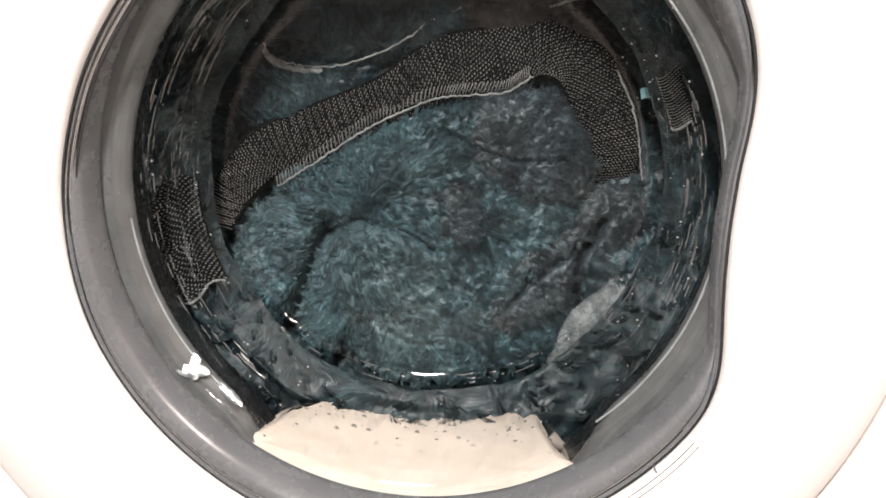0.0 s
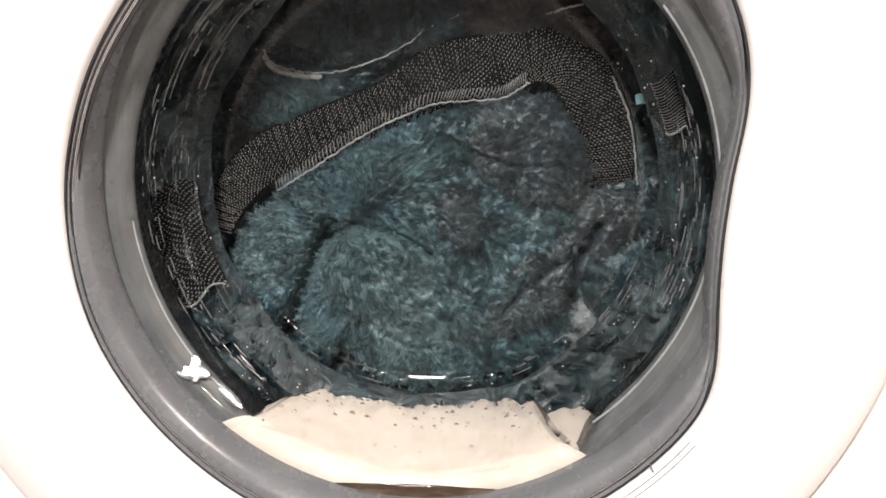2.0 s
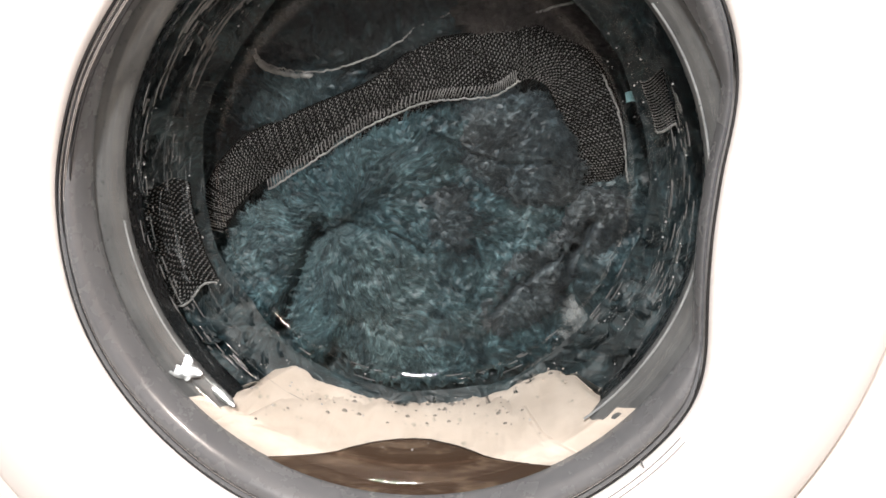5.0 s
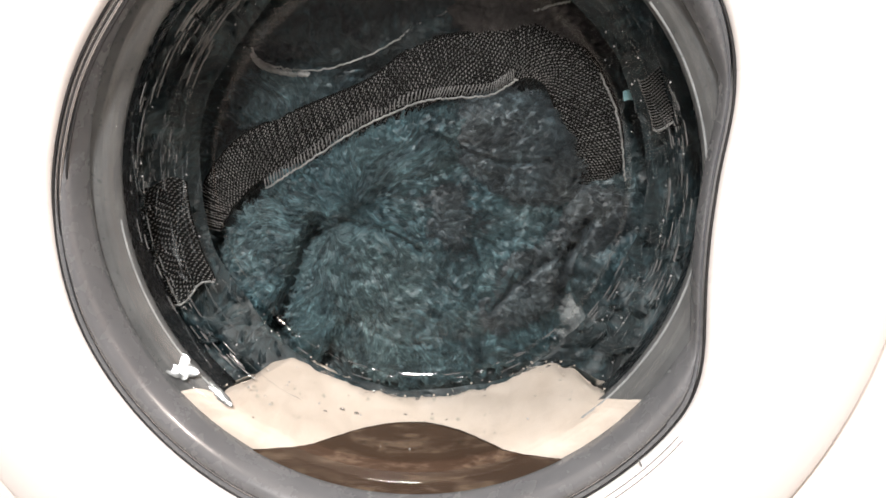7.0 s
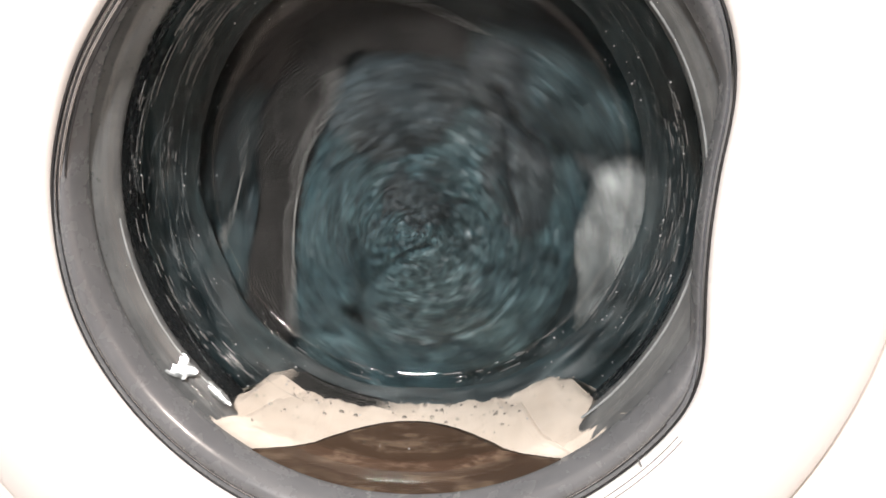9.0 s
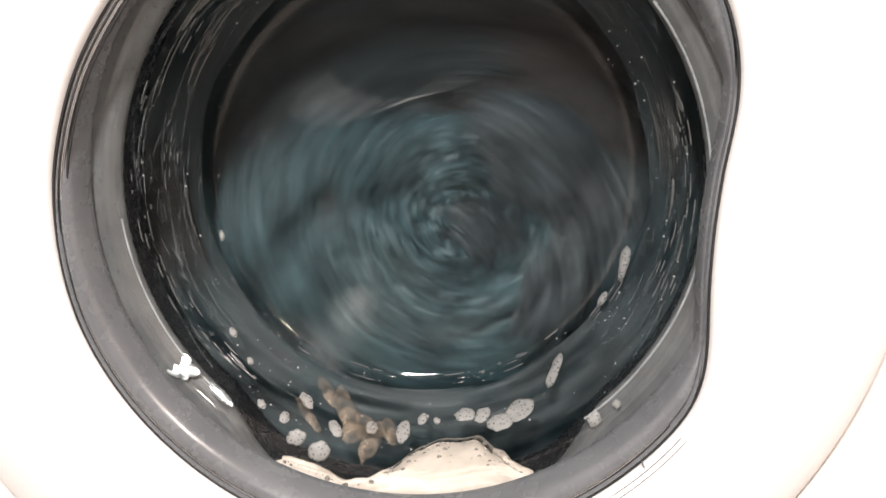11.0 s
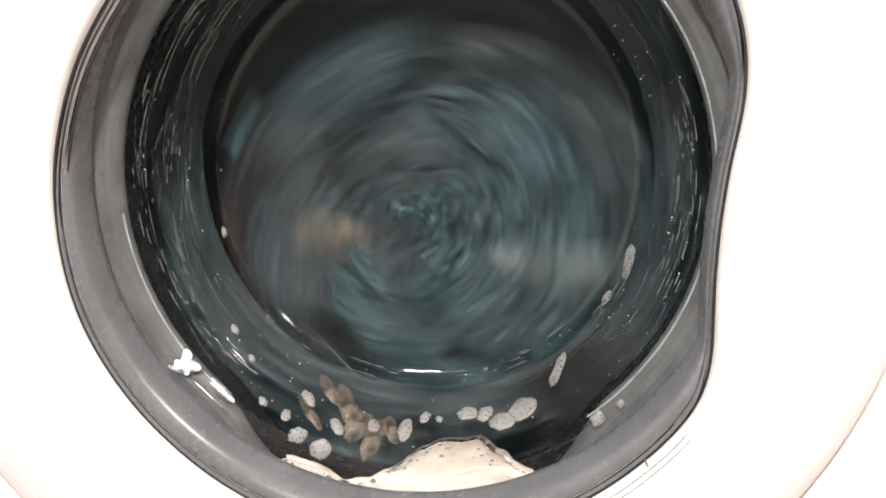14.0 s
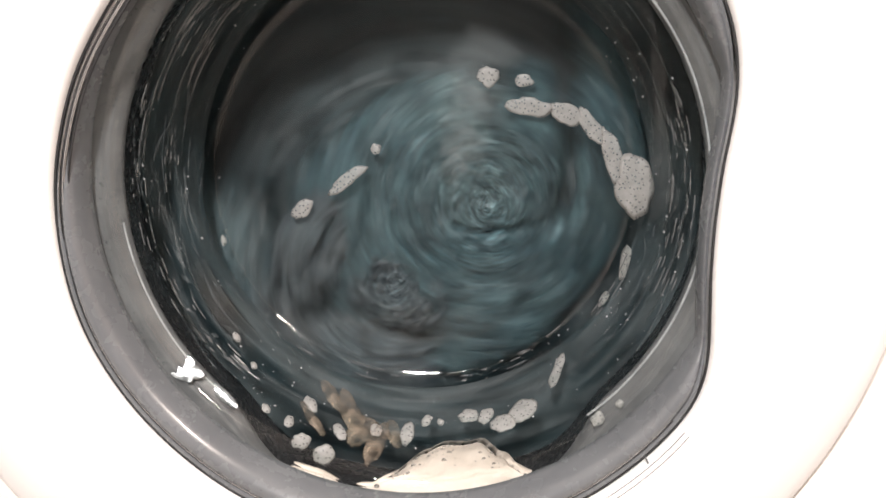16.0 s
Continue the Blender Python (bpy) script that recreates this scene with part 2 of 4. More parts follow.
def table(x, knots):
    """Smooth reading of (x, value) knots."""
    for (a, u), (b, v) in zip(knots, knots[1:]):
        if x <= b:
            f = min(1, max(0, (x - a) / (b - a)))
            f = f * f * (3 - 2 * f) * 0.5 + f * 0.5
            return u + (v - u) * f
    return knots[-1][1]


def spline(points, count):
    """Catmull-Rom through a few control points."""
    p = [np.array(q, float) for q in points]
    p = [2 * p[0] - p[1]] + p + [2 * p[-1] - p[-2]]
    out = []
    for k in range(count):
        s = k / (count - 1) * (len(p) - 3)
        i = min(int(s), len(p) - 4)
        f = s - i
        a, b, c, d = p[i:i + 4]
        out.append(0.5 * (2 * b + (c - a) * f + (2 * a - 5 * b + 4 * c - d) * f * f + (3 * b - a - 3 * c + d) * f ** 3))
    return out


# ---- room ----
def slab(name, x0, x1, y0, y1, z0, z1, material, label):
    v = [(x, y, z) for x in (x0, x1) for y in (y0, y1) for z in (z0, z1)]
    f = [(0, 1, 3, 2), (4, 6, 7, 5), (0, 4, 5, 1), (2, 3, 7, 6), (0, 2, 6, 4), (1, 5, 7, 3)]
    return tagged(part(name, mesh_from(name, v, f, material, False)), label, name.split("_")[0], kind="structure")


# unseen room, added to close the place; its tones shape reflections and bounce
slab("floor", -1.2, 2.3, -1.7, 0.8, -0.1, 0.0, floor_tile, "unseen beige tiled floor under the washing machine, toned for bounce light")
slab("ceiling", -1.2, 2.3, -1.7, 0.8, 2.4, 2.5, ceiling_paint, "plain white painted ceiling")
slab("wall_back", -1.2, 2.3, 0.7, 0.8, 0, 2.4, wall_paint, "plain light wall behind the machine")
slab("wall_front", -1.2, 2.3, -1.7, -1.6, 0, 2.4, reflected_paint, "unseen plain grey wall facing the machine, toned for the glass reflections")
slab("wall_left", -1.2, -1.1, -1.6, 0.7, 0, 2.4, wall_paint, "plain light painted side wall")
slab("wall_right", 2.2, 2.3, -1.6, 0.7, 0, 2.4, peach_paint, "plain peach painted side wall")

# ---- washing machine ----
machine = tagged(new("washing_machine"), "white front-loading washing machine running with a full wet load", "washing machine")
AXIS = Matrix.Translation((0, 0, 0.5))
OUT = 0.2536
DOOR_X, DOOR_Z = -0.0134, -0.0036  # middle of the round door frame, off the glass's axis

# grey surround's outline: degrees from the right, anticlockwise, and radius
OUTLINE = [(-180, .1672), (-155, .1722), (-135, .1730), (-115, .1745), (-90, .1745), (-65, .1730), (-47, .1712), (-36, .1700), (-32, .1672),
           (-28, .1622), (-21, .1526), (-14, .1462), (-5, .1431), (5, .1452), (11, .1505), (16, .1560), (21, .1606), (26, .1643), (32, .1675), (45, .1700),
           (70, .1675), (100, .1625), (125, .1592), (145, .1592), (165, .1635), (180, .1672)]


def outline(a):
    d = math.degrees(a)
    d = d - 360 if d > 180 else d
    total = weight = 0.0
    for k in range(-6, 7):
        e = d + k * 1.4
        e = e - 360 if e > 180 else e + 360 if e < -180 else e
        w = math.exp(-(k / 3.5) ** 2)
        total, weight = total + w * table(e, OUTLINE), weight + w
    return total / weight


def cabinet():
    """Front sheet with the round door opening, and the sides, top and back."""
    hx, top, bot, n = 0.30, 0.35, -0.5, 192
    inner, outer = [], []
    for j in range(n):
        a = 2 * math.pi * j / n
        c, s = math.cos(a), math.sin(a)
        inner.append((DOOR_X + 0.2542 * c, 0.0, DOOR_Z + 0.2542 * s))
        k = min(hx / abs(c) if abs(c) > 1e-6 else 9, (top if s > 0 else -bot) / abs(s) if abs(s) > 1e-6 else 9)
        outer.append((k * c, 0.0, k * s))
    lip = [(x * 0.998, 0.006, z * 0.998) for x, y, z in inner]
    deep = [(x * 0.99, 0.05, z * 0.99) for x, y, z in inner]
    verts = outer + inner + lip + deep
    faces = grid_faces(4, n, True)
    base = len(verts)
    verts += [(x, y, z) for x in (-hx, hx) for y in (0.0, 0.56) for z in (bot, top)]
    faces += [tuple(base + i for i in f) for f in ((0, 1, 3, 2), (4, 6, 7, 5), (2, 3, 7, 6), (0, 2, 6, 4), (1, 5, 7, 3))]
    ob = part("cabinet", mesh_from("cabinet", verts, faces, enamel, False), machine, "white enamelled cabinet")
    ob.matrix_local = AXIS


cabinet()
door = part("door", ring_mesh("door", [(OUT - 0.003, 0.03), (OUT, 0.004), (OUT - 0.0008, 0.0), (OUT - 0.003, -0.004), (OUT - 0.010, -0.0085), (OUT - 0.022, -0.0125),
            (OUT - 0.040, -0.0155), (0.195, -0.0175), (0.185, -0.0178), (0.1, -0.0175), (0.1, -0.0165), (0.1, -0.013), (0.1, 0.004)], 256, door_white,
            lambda a, i, r: r + DOOR_X * math.cos(a) + DOOR_Z * math.sin(a) if i < 7 else r if i < 9 else outline(a) + (0.0040, 0.0022, 0.0012, 0.0010)[i - 9]), machine, "round white plastic door frame")
door.matrix_local = AXIS


def surround():
    """Smoked plastic ring with a rounded, stepped section."""
    section = [(0.0, 0.003), (0.0, -0.0115), (0.05, -0.0135), (0.14, -0.0140), (0.20, -0.0118), (0.24, -0.0122), (0.30, -0.0142), (0.45, -0.0150),
               (0.62, -0.0138), (0.78, -0.0105), (0.90, -0.0060), (0.97, -0.0020), (1.0, 0.0015), (1.0, 0.004)]
    verts, steps = [], 256
    for u, y in section:
        for j in range(steps):
            a = 2 * math.pi * j / steps
            ro = outline(a)
            ri = min(0.1565, ro - 0.0035)
            width = min(1.0, (ro - ri) / 0.012)
            r = ro + (ri - ro) * u
            verts.append((r * math.cos(a), y * (0.35 + 0.65 * width), r * math.sin(a)))
    return mesh_from("surround", verts, grid_faces(len(section), steps, True), grey_plastic)


part("surround", surround(), door, "smoked grey plastic ring round the glass")
rim = [(outline(a), a) for a in (2 * math.pi * j / 240 for j in range(240))]
broad = [(outline(radians(d)), radians(d)) for d in range(66, 322, 2)]


def ring_line(name, inset, depth, radius, material, label):
    part(name, tube(name, [((r - inset) * math.cos(a), depth, (r - inset) * math.sin(a)) for r, a in broad], radius, material, 8), door, label)


ring_line("trim", 0.0040, -0.0128, 0.0008, chrome, "thin polished trim line")
ring_line("trim", 0.0016, -0.0126, 0.0005, chrome, "finer polished trim line at the ring's edge")
ring_line("groove", 0.0058, -0.0118, 0.0007, seam_black, "dark moulded groove in the ring")
ring_line("groove", 0.0028, -0.0126, 0.0005, seam_black, "dark moulded groove in the ring")
part("seam", tube("seam", [((r + 0.0006) * math.cos(a), -0.0118, (r + 0.0006) * math.sin(a)) for r, a in rim], 0.0008, seam_black, 6, True), door, "dark joint between frame and ring")

# glass bowl: rim, cone and flat bottom
BOWL = [(0.1585, 0.0005), (0.1545, 0.0013), (0.1503, 0.0026), (0.1493, 0.0034), (0.1486, 0.0044), (0.1475, 0.0062), (0.1450, 0.0092), (0.1430, 0.0130), (0.1415, 0.0170), (0.1388, 0.026), (0.1345, 0.040), (0.1305, 0.056), (0.1265, 0.070),
        (0.1245, 0.0765), (0.1225, 0.0808), (0.1195, 0.0838), (0.1150, 0.0850), (0.10, 0.0855), (0.06, 0.0858), (0.0005, 0.0860)]
bowl = part("glass_bowl", ring_mesh("glass_bowl", BOWL, 192, glass), door, "clear wet bowl-shaped door glass")

# pale base colours stand for lamp glints on runs, beads and the glass edge
glint_water = plain("glint_water", (0.05, 0.054, 0.056), (0.15, 0.157, 0.16), 0.14, 90, spec=1.0, coat=0.6, bump=0.0)
pale_gloss = plain("pale_glint", (0.25, 0.26, 0.27), (0.5, 0.51, 0.52), 0.07, 90, spec=1.0, coat=0.6, bump=0.3, grain=400)


def wavy_ring(name, r, y, radius, material, seed, label, lo=0, hi=360):
    pts = []
    for d in range(lo, hi, 2):
        a = radians(d)
        q = noise.noise(Vector((math.cos(a) * 4, math.sin(a) * 4, seed)))
        pts.append(((r + 0.0005 * q) * math.cos(a), y, (r + 0.0005 * q) * math.sin(a)))
    return part(name, tube(name, pts, radius, material, 6, hi - lo >= 360), door, label)


# pale tubes only where the glass edge shines
wavy_ring("pale_glint", 0.1466, 0.0118, 0.0007, pale_gloss, 1.0, "wet edge of the glass, its shine put in as pale colour", -52, 40)
wavy_ring("pale_glint", 0.1466, 0.0118, 0.0006, pale_gloss, 1.5, "wet edge of the glass, its shine put in as pale colour", 186, 232)
wavy_ring("glass_ridge", 0.1382, 0.0236, 0.0004, glass, 2.0, "fine ridge in the glass", -30, 215)
wavy_ring("glass_ridge", 0.1336, 0.0420, 0.0005, glass, 3.0, "fine ridge in the glass", -30, 215)
for gap in (0.0034, 0.0064):
    part("bead_line", tube("bead_line", [((outline(radians(d)) + gap) * math.cos(radians(d)), -0.0176, (outline(radians(d)) + gap) * math.sin(radians(d))) for d in range(-84, -38, 2)], 0.00022, grey_plastic, 5), door, "fine line moulded into the frame")
part("moulding_mark", tube("moulding_mark", [(0.1150, -0.0176, -0.1240), (0.1166, -0.0180, -0.1275)], 0.0004, grey_plastic, 6), door, "tiny moulding mark")

# rubber gasket: a lip behind the rim, cut away at the sump, and the bellows


def lip_radius(a, i, r):
    down = abs(math.degrees(math.atan2(math.cos(a), -math.sin(a))))
    cut = min(1, max(0, (44 - down) / 22))
    cut = cut * cut * (3 - 2 * cut)
    return r + cut * max(0, 0.166 - r)


gasket = part("gasket", ring_mesh("gasket", [(0.172, 0.0060), (0.1600, 0.0056), (0.1570, 0.0058), (0.1556, 0.0068), (0.1544, 0.0066), (0.1530, 0.0074), (0.1518, 0.0086), (0.1506, 0.0084), (0.1494, 0.0094), (0.1478, 0.0108), (0.1460, 0.0126), (0.1450, 0.0148), (0.1462, 0.0170)], 192, rubber, lip_radius), machine, "wet grey rubber door gasket")
gasket.matrix_local = AXIS

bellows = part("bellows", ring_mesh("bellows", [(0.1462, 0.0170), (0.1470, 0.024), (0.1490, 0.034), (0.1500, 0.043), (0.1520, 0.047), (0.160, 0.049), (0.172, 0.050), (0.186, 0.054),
               (0.190, 0.062), (0.186, 0.068), (0.190, 0.074), (0.190, 0.100)], 192, shaded_rubber, lip_radius), gasket, "folded rubber behind the lip, darkened in colour for shade")

# drum behind the gasket
DRUM_AT = Vector((-0.0014, 0.0875, 0.4603))
drum = part("drum", None, machine, "steel drum")
drum.matrix_local = Matrix.Translation((DRUM_AT.x, 0, DRUM_AT.z))
part("drum_shell", ring_mesh("drum_shell", [(0.236, 0.104), (0.250, 0.108), (0.252, 0.12), (0.252, 0.40), (0.24, 0.415), (0.001, 0.42)], 96, steel), drum, "steel drum shell")
for k in range(3):
    a = radians(30 + 120 * k)
    c, s = math.cos(a), math.sin(a)
    v = []
    for y in (0.17, 0.39):
        for r, w in ((0.252, -0.04), (0.215, -0.016), (0.205, 0.0), (0.215, 0.016), (0.252, 0.04)):
            v.append((r * c - w * s, y, r * s + w * c))
    part("lifter", mesh_from("lifter", v, grid_faces(2, 5) + [(0, 1, 2, 3, 4), (9, 8, 7, 6, 5)], steel), drum)

# ---- laundry ----
# Local space of each towel: origin on the drum's axis at the depth of the glass bottom, x right, z up.


# creases in the load: line, half width, depth
CREASES = [
    ([(-0.0619, 0.0087), (-0.0682, -0.0025), (-0.0776, -0.0237), (-0.0853, -0.0417), (-0.0924, -0.0600)], 0.0047, 0.027),
    ([(0.0990, 0.0127), (0.0934, 0.0014), (0.0855, -0.0141), (0.0849, -0.0315), (0.0890, -0.0454)], 0.0028, 0.018),
    ([(0.0429, -0.0410), (0.0553, -0.0250), (0.0703, -0.0136), (0.0918, -0.0010)], 0.0024, 0.012),
    ([(-0.0488, 0.0110), (-0.0282, 0.0078), (-0.0077, 0.0001), (0.0008, -0.0067)], 0.0016, 0.005),
    ([(-0.0932, 0.0267), (-0.0830, 0.0199), (-0.0766, 0.0061)], 0.0018, 0.006),
    ([(0.0061, 0.0643), (0.0294, 0.0528), (0.0526, 0.0464), (0.0756, 0.0482), (0.0957, 0.0334)], 0.0016, 0.005),
    ([(0.0297, 0.0023), (0.0366, -0.0149), (0.0316, -0.0324)], 0.0018, 0.006),
    ([(-0.0431, -0.0481), (-0.0187, -0.0620), (0.0057, -0.0651)], 0.0015, 0.004),
]


def crease(x, z):
    total = 0.0
    for line, wide, deep in CREASES:
        best = 1.0
        for (ax, az), (bx, bz) in zip(line, line[1:]):
            ux, uz = bx - ax, bz - az
            f = min(1, max(0, ((x - ax) * ux + (z - az) * uz) / (ux * ux + uz * uz)))
            best = min(best, math.hypot(x - ax - ux * f, z - az - uz * f))
        if best < 3 * wide:
            total += deep * math.exp(-(best / wide) ** 2)
    return total


def matted(x, z, seed):
    """Relief of wet matted fleece: cushions, curled ridges and crumbs."""
    q = Vector((x, seed * 0.31, z))
    w = noise.noise_vector(q * 26) * 0.013
    v = noise.noise_vector(q * 85) * 0.0045
    soft = noise.noise((q + w) * 34) * 0.0058
    curl = (0.5 - abs(noise.noise((q + w + v) * 88))) * 0.0044
    return soft + curl + noise.noise((q + v) * 240) * 0.0010


def lobe(name, parent, cx, cz, rx, rz, tilt, depth, dome, tufts, material, seed, length=0.013, label=""):
    """A cushion of wet matted fleece with loose wisps lying on it."""
    rnd = random.Random(seed)
    ct, st = math.cos(radians(tilt)), math.sin(radians(tilt))

    def edge(a):
        return 1 + 0.16 * noise.noise(Vector((math.cos(a) * 1.3, math.sin(a) * 1.3, seed * 7.1))) + 0.10 * noise.noise(Vector((math.cos(a) * 5, math.sin(a) * 5, seed * 3.3))) + 0.05 * noise.noise(Vector((math.cos(a) * 14, math.sin(a) * 14, seed)))

    def surface(u, a):
        e = edge(a) * u
        lx, lz = rx * e * math.cos(a), rz * e * math.sin(a)
        x, z = cx + lx * ct - lz * st, cz + lx * st + lz * ct
        h = dome * max(0.0, 1 - u ** 3.6)
        return Vector((x, max(0.0016, depth - h - matted(x, z, seed) * min(1, 2.2 * (1 - u) + 0.35) + crease(x, z)), z))

    rings = max(16, min(90, int(rx / 0.0010)))
    segs = max(60, min(320, int(5 * rx / 0.0012)))
    verts = [surface(0.001 + i / (rings - 1), 2 * math.pi * j / segs) for i in range(rings) for j in range(segs)]
    verts += [v + Vector((0, 0.02, 0)) for v in verts[-segs:]]
    faces = grid_faces(rings + 1, segs, True)
    for _ in range(int(0.34 * tufts)):
        u, a = math.sqrt(rnd.random()), rnd.random() * 2 * math.pi
        p = surface(u, a)
        # locks fan out from a gathered spot of the load and swirl a little
        heading = math.atan2(p.z - 0.0138, p.x + 0.0482) + 1.9 * noise.noise(Vector((p.x * 30, p.z * 30, seed))) + rnd.gauss(0, 0.3)
        bend, spread, size = rnd.gauss(0, 0.7), rnd.uniform(0.0005, 0.0017), length * rnd.uniform(0.2, 0.75)
        side = Vector((-math.sin(heading), 0, math.cos(heading)))
        for _ in range(rnd.randint(4, 9)):
            off = rnd.gauss(0, spread)
            d, curl, ln, w = heading - off * 60, bend + rnd.gauss(0, 0.35), size * rnd.uniform(0.6, 1.1), rnd.uniform(0.00007, 0.00024)
            at = p + side * off
            base = len(verts)
            for k in range(5):
                t, n = Vector((math.cos(d), 0, math.sin(d))), Vector((-math.sin(d), 0, math.cos(d)))
                lift = 0.0016 * math.sin(math.pi * (0.1 + 0.8 * k / 4)) - abs(off) * 0.4
                ww = w * (0.8, 1.0, 0.9, 0.7, 0.15)[k]
                mid = Vector((at.x, max(0.0008, at.y - lift), at.z))
                verts += [mid + n * ww, mid - n * ww + Vector((0, 0.0002, 0))]
                at, d = at + t * (ln / 4), d + curl * 0.5
            for k in range(4):
                c = base + 2 * k
                faces.append((c, c + 1, c + 3, c + 2))
    return part(name, mesh_from(name, verts, faces, material), parent, label)


def laundry_piece(label):
    ob = tagged(new("towel"), label, "towel", "wet laundry in the drum")
    ob.matrix_world = Matrix.Translation(DRUM_AT)
    return ob


back_towel = laundry_piece("teal shaggy towel filling the drum behind the others, colour darkened for shade")
main_towel = laundry_piece("soaked teal shaggy towel crumpled against the door glass")
band_towel = laundry_piece("teal towel with a dark grey woven border band, soaked")
grey_towel = laundry_piece("soaked grey-green shaggy towel folded beside the teal one")

# back pile takes the teal with shade put into its colour
lobe("pile", back_towel, 0.0, 0.0, 0.225, 0.225, 0, 0.034, 0.012, 9000, shaded_pile, 11, 0.016)
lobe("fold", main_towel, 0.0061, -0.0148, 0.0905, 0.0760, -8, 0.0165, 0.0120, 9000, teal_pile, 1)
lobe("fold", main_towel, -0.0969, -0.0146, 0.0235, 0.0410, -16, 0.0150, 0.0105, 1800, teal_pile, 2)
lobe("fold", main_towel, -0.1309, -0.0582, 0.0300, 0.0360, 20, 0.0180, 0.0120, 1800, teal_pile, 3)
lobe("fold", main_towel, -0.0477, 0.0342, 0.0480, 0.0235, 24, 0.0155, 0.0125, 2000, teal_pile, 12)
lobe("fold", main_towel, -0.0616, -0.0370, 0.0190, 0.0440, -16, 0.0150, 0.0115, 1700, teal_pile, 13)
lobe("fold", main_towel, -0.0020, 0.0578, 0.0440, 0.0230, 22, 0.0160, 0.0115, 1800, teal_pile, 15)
lobe("fold", grey_towel, 0.1044, 0.0121, 0.0210, 0.0200, 10, 0.0120, 0.0085, 900, grey_pile, 16)
lobe("fold", grey_towel, 0.0541, 0.0548, 0.0450, 0.0330, -20, 0.0150, 0.0115, 3000, grey_pile, 4)
lobe("fold", grey_towel, 0.0637, -0.0243, 0.0230, 0.0430, -40, 0.0130, 0.0100, 2000, grey_pile, 5)
lobe("fold", grey_towel, 0.1186, -0.0165, 0.0300, 0.0600, 8, 0.0190, 0.0120, 2800, half_shaded_pile, 6)
lobe("fold", grey_towel, 0.0163, 0.0111, 0.0360, 0.0270, -30, 0.0140, 0.0105, 2000, grey_pile, 14)
lobe("fold", band_towel, -0.0325, 0.1269, 0.0700, 0.0262, 8, 0.0180, 0.0110, 3000, shaded_pile, 7)
lobe("fold", band_towel, -0.0783, 0.0870, 0.0430, 0.0170, 16, 0.0190, 0.0090, 1600, half_shaded_pile, 8)
lobe("fold", band_towel, -0.1385, 0.0419, 0.0200, 0.0330, 0, 0.0240, 0.0090, 1200, half_shaded_pile, 9)
lobe("fold", band_towel, 0.0609, 0.1326, 0.0639, 0.0270, -10, 0.0190, 0.0100, 2200, shaded_brown_pile, 10)


def bowl_radius(y):
    return float(np.interp(y, [q[1] for q in BOWL], [q[0] for q in BOWL]))


def collar(parent, tufts, material, seed):
    """Pile packed round the bowl between the glass and the gasket."""
    rnd = random.Random(seed)

    def surface(u, a):
        q = Vector((math.cos(a), math.sin(a), u))
        fold = noise.noise(q * 2.6 + Vector((seed, 0, 0))) * 0.008 + noise.noise(q * 7.0) * 0.005 - matted(q.x * 0.15, q.y * 0.15 + u * 0.05, seed) * 0.6
        y = 0.080 - 0.016 * math.sin(math.pi * min(1, u * 0.75)) + fold * min(1, 0.4 + 2 * u)
        r = max(bowl_radius(y) + 0.0048, 0.127 + 0.060 * u)
        return Vector((r * math.cos(a), y, r * math.sin(a)))

    rings, segs = 40, 480
    verts = [surface(i / (rings - 1), 2 * math.pi * j / segs) for i in range(rings) for j in range(segs)]
    verts += [v + Vector((0, 0.025, 0)) for v in verts[-segs:]]
    faces = grid_faces(rings + 1, segs, True)
    for _ in range(tufts // 9):
        a0, u0 = rnd.random() * 2 * math.pi, rnd.random()
        p = surface(u0, a0)
        d = a0 + math.pi / 2 + 2.2 * noise.noise(p * 18) + rnd.gauss(0, 0.5)
        t, n = Vector((math.cos(d), 0, math.sin(d))), Vector((-math.sin(d), 0, math.cos(d)))
        ln, lift, curl = rnd.uniform(0.005, 0.014), rnd.uniform(0.001, 0.004), rnd.uniform(-0.5, 0.5)
        for _ in range(9):
            off, w, strand, clear = rnd.gauss(0, 0.0026), rnd.uniform(0.00008, 0.00022), [], True
            for f, wf, hf in ((0.0, 0.8, -0.2), (0.33, 1.0, 0.7), (0.68, 0.8, 1.0), (1.0, 0.12, 0.6)):
                mid = p + n * (off * (1 - 0.7 * f) + curl * ln * f * f) + t * (ln * f) + Vector((0, -lift * hf, 0))
                clear = clear and math.hypot(mid.x, mid.z) > bowl_radius(mid.y) + 0.0038
                strand += [mid + n * (w * wf) + Vector((0, 0.0006, 0)), mid + Vector((0, -0.0005 * wf, 0)), mid - n * (w * wf) + Vector((0, 0.0006, 0))]
            if clear:
                base = len(verts)
                verts += strand
                for q in range(3):
                    c = base + 3 * q
                    faces += [(c, c + 1, c + 4, c + 3), (c + 1, c + 2, c + 5, c + 4)]
    return part("pile", mesh_from("pile", verts, faces, material), parent)


collar_towel = tagged(new("towel"), "soaked teal towel packed round the door glass", "towel", "wet laundry in the drum")
collar_towel.matrix_world = AXIS
collar(collar_towel, 5000, shaded_pile, 31)


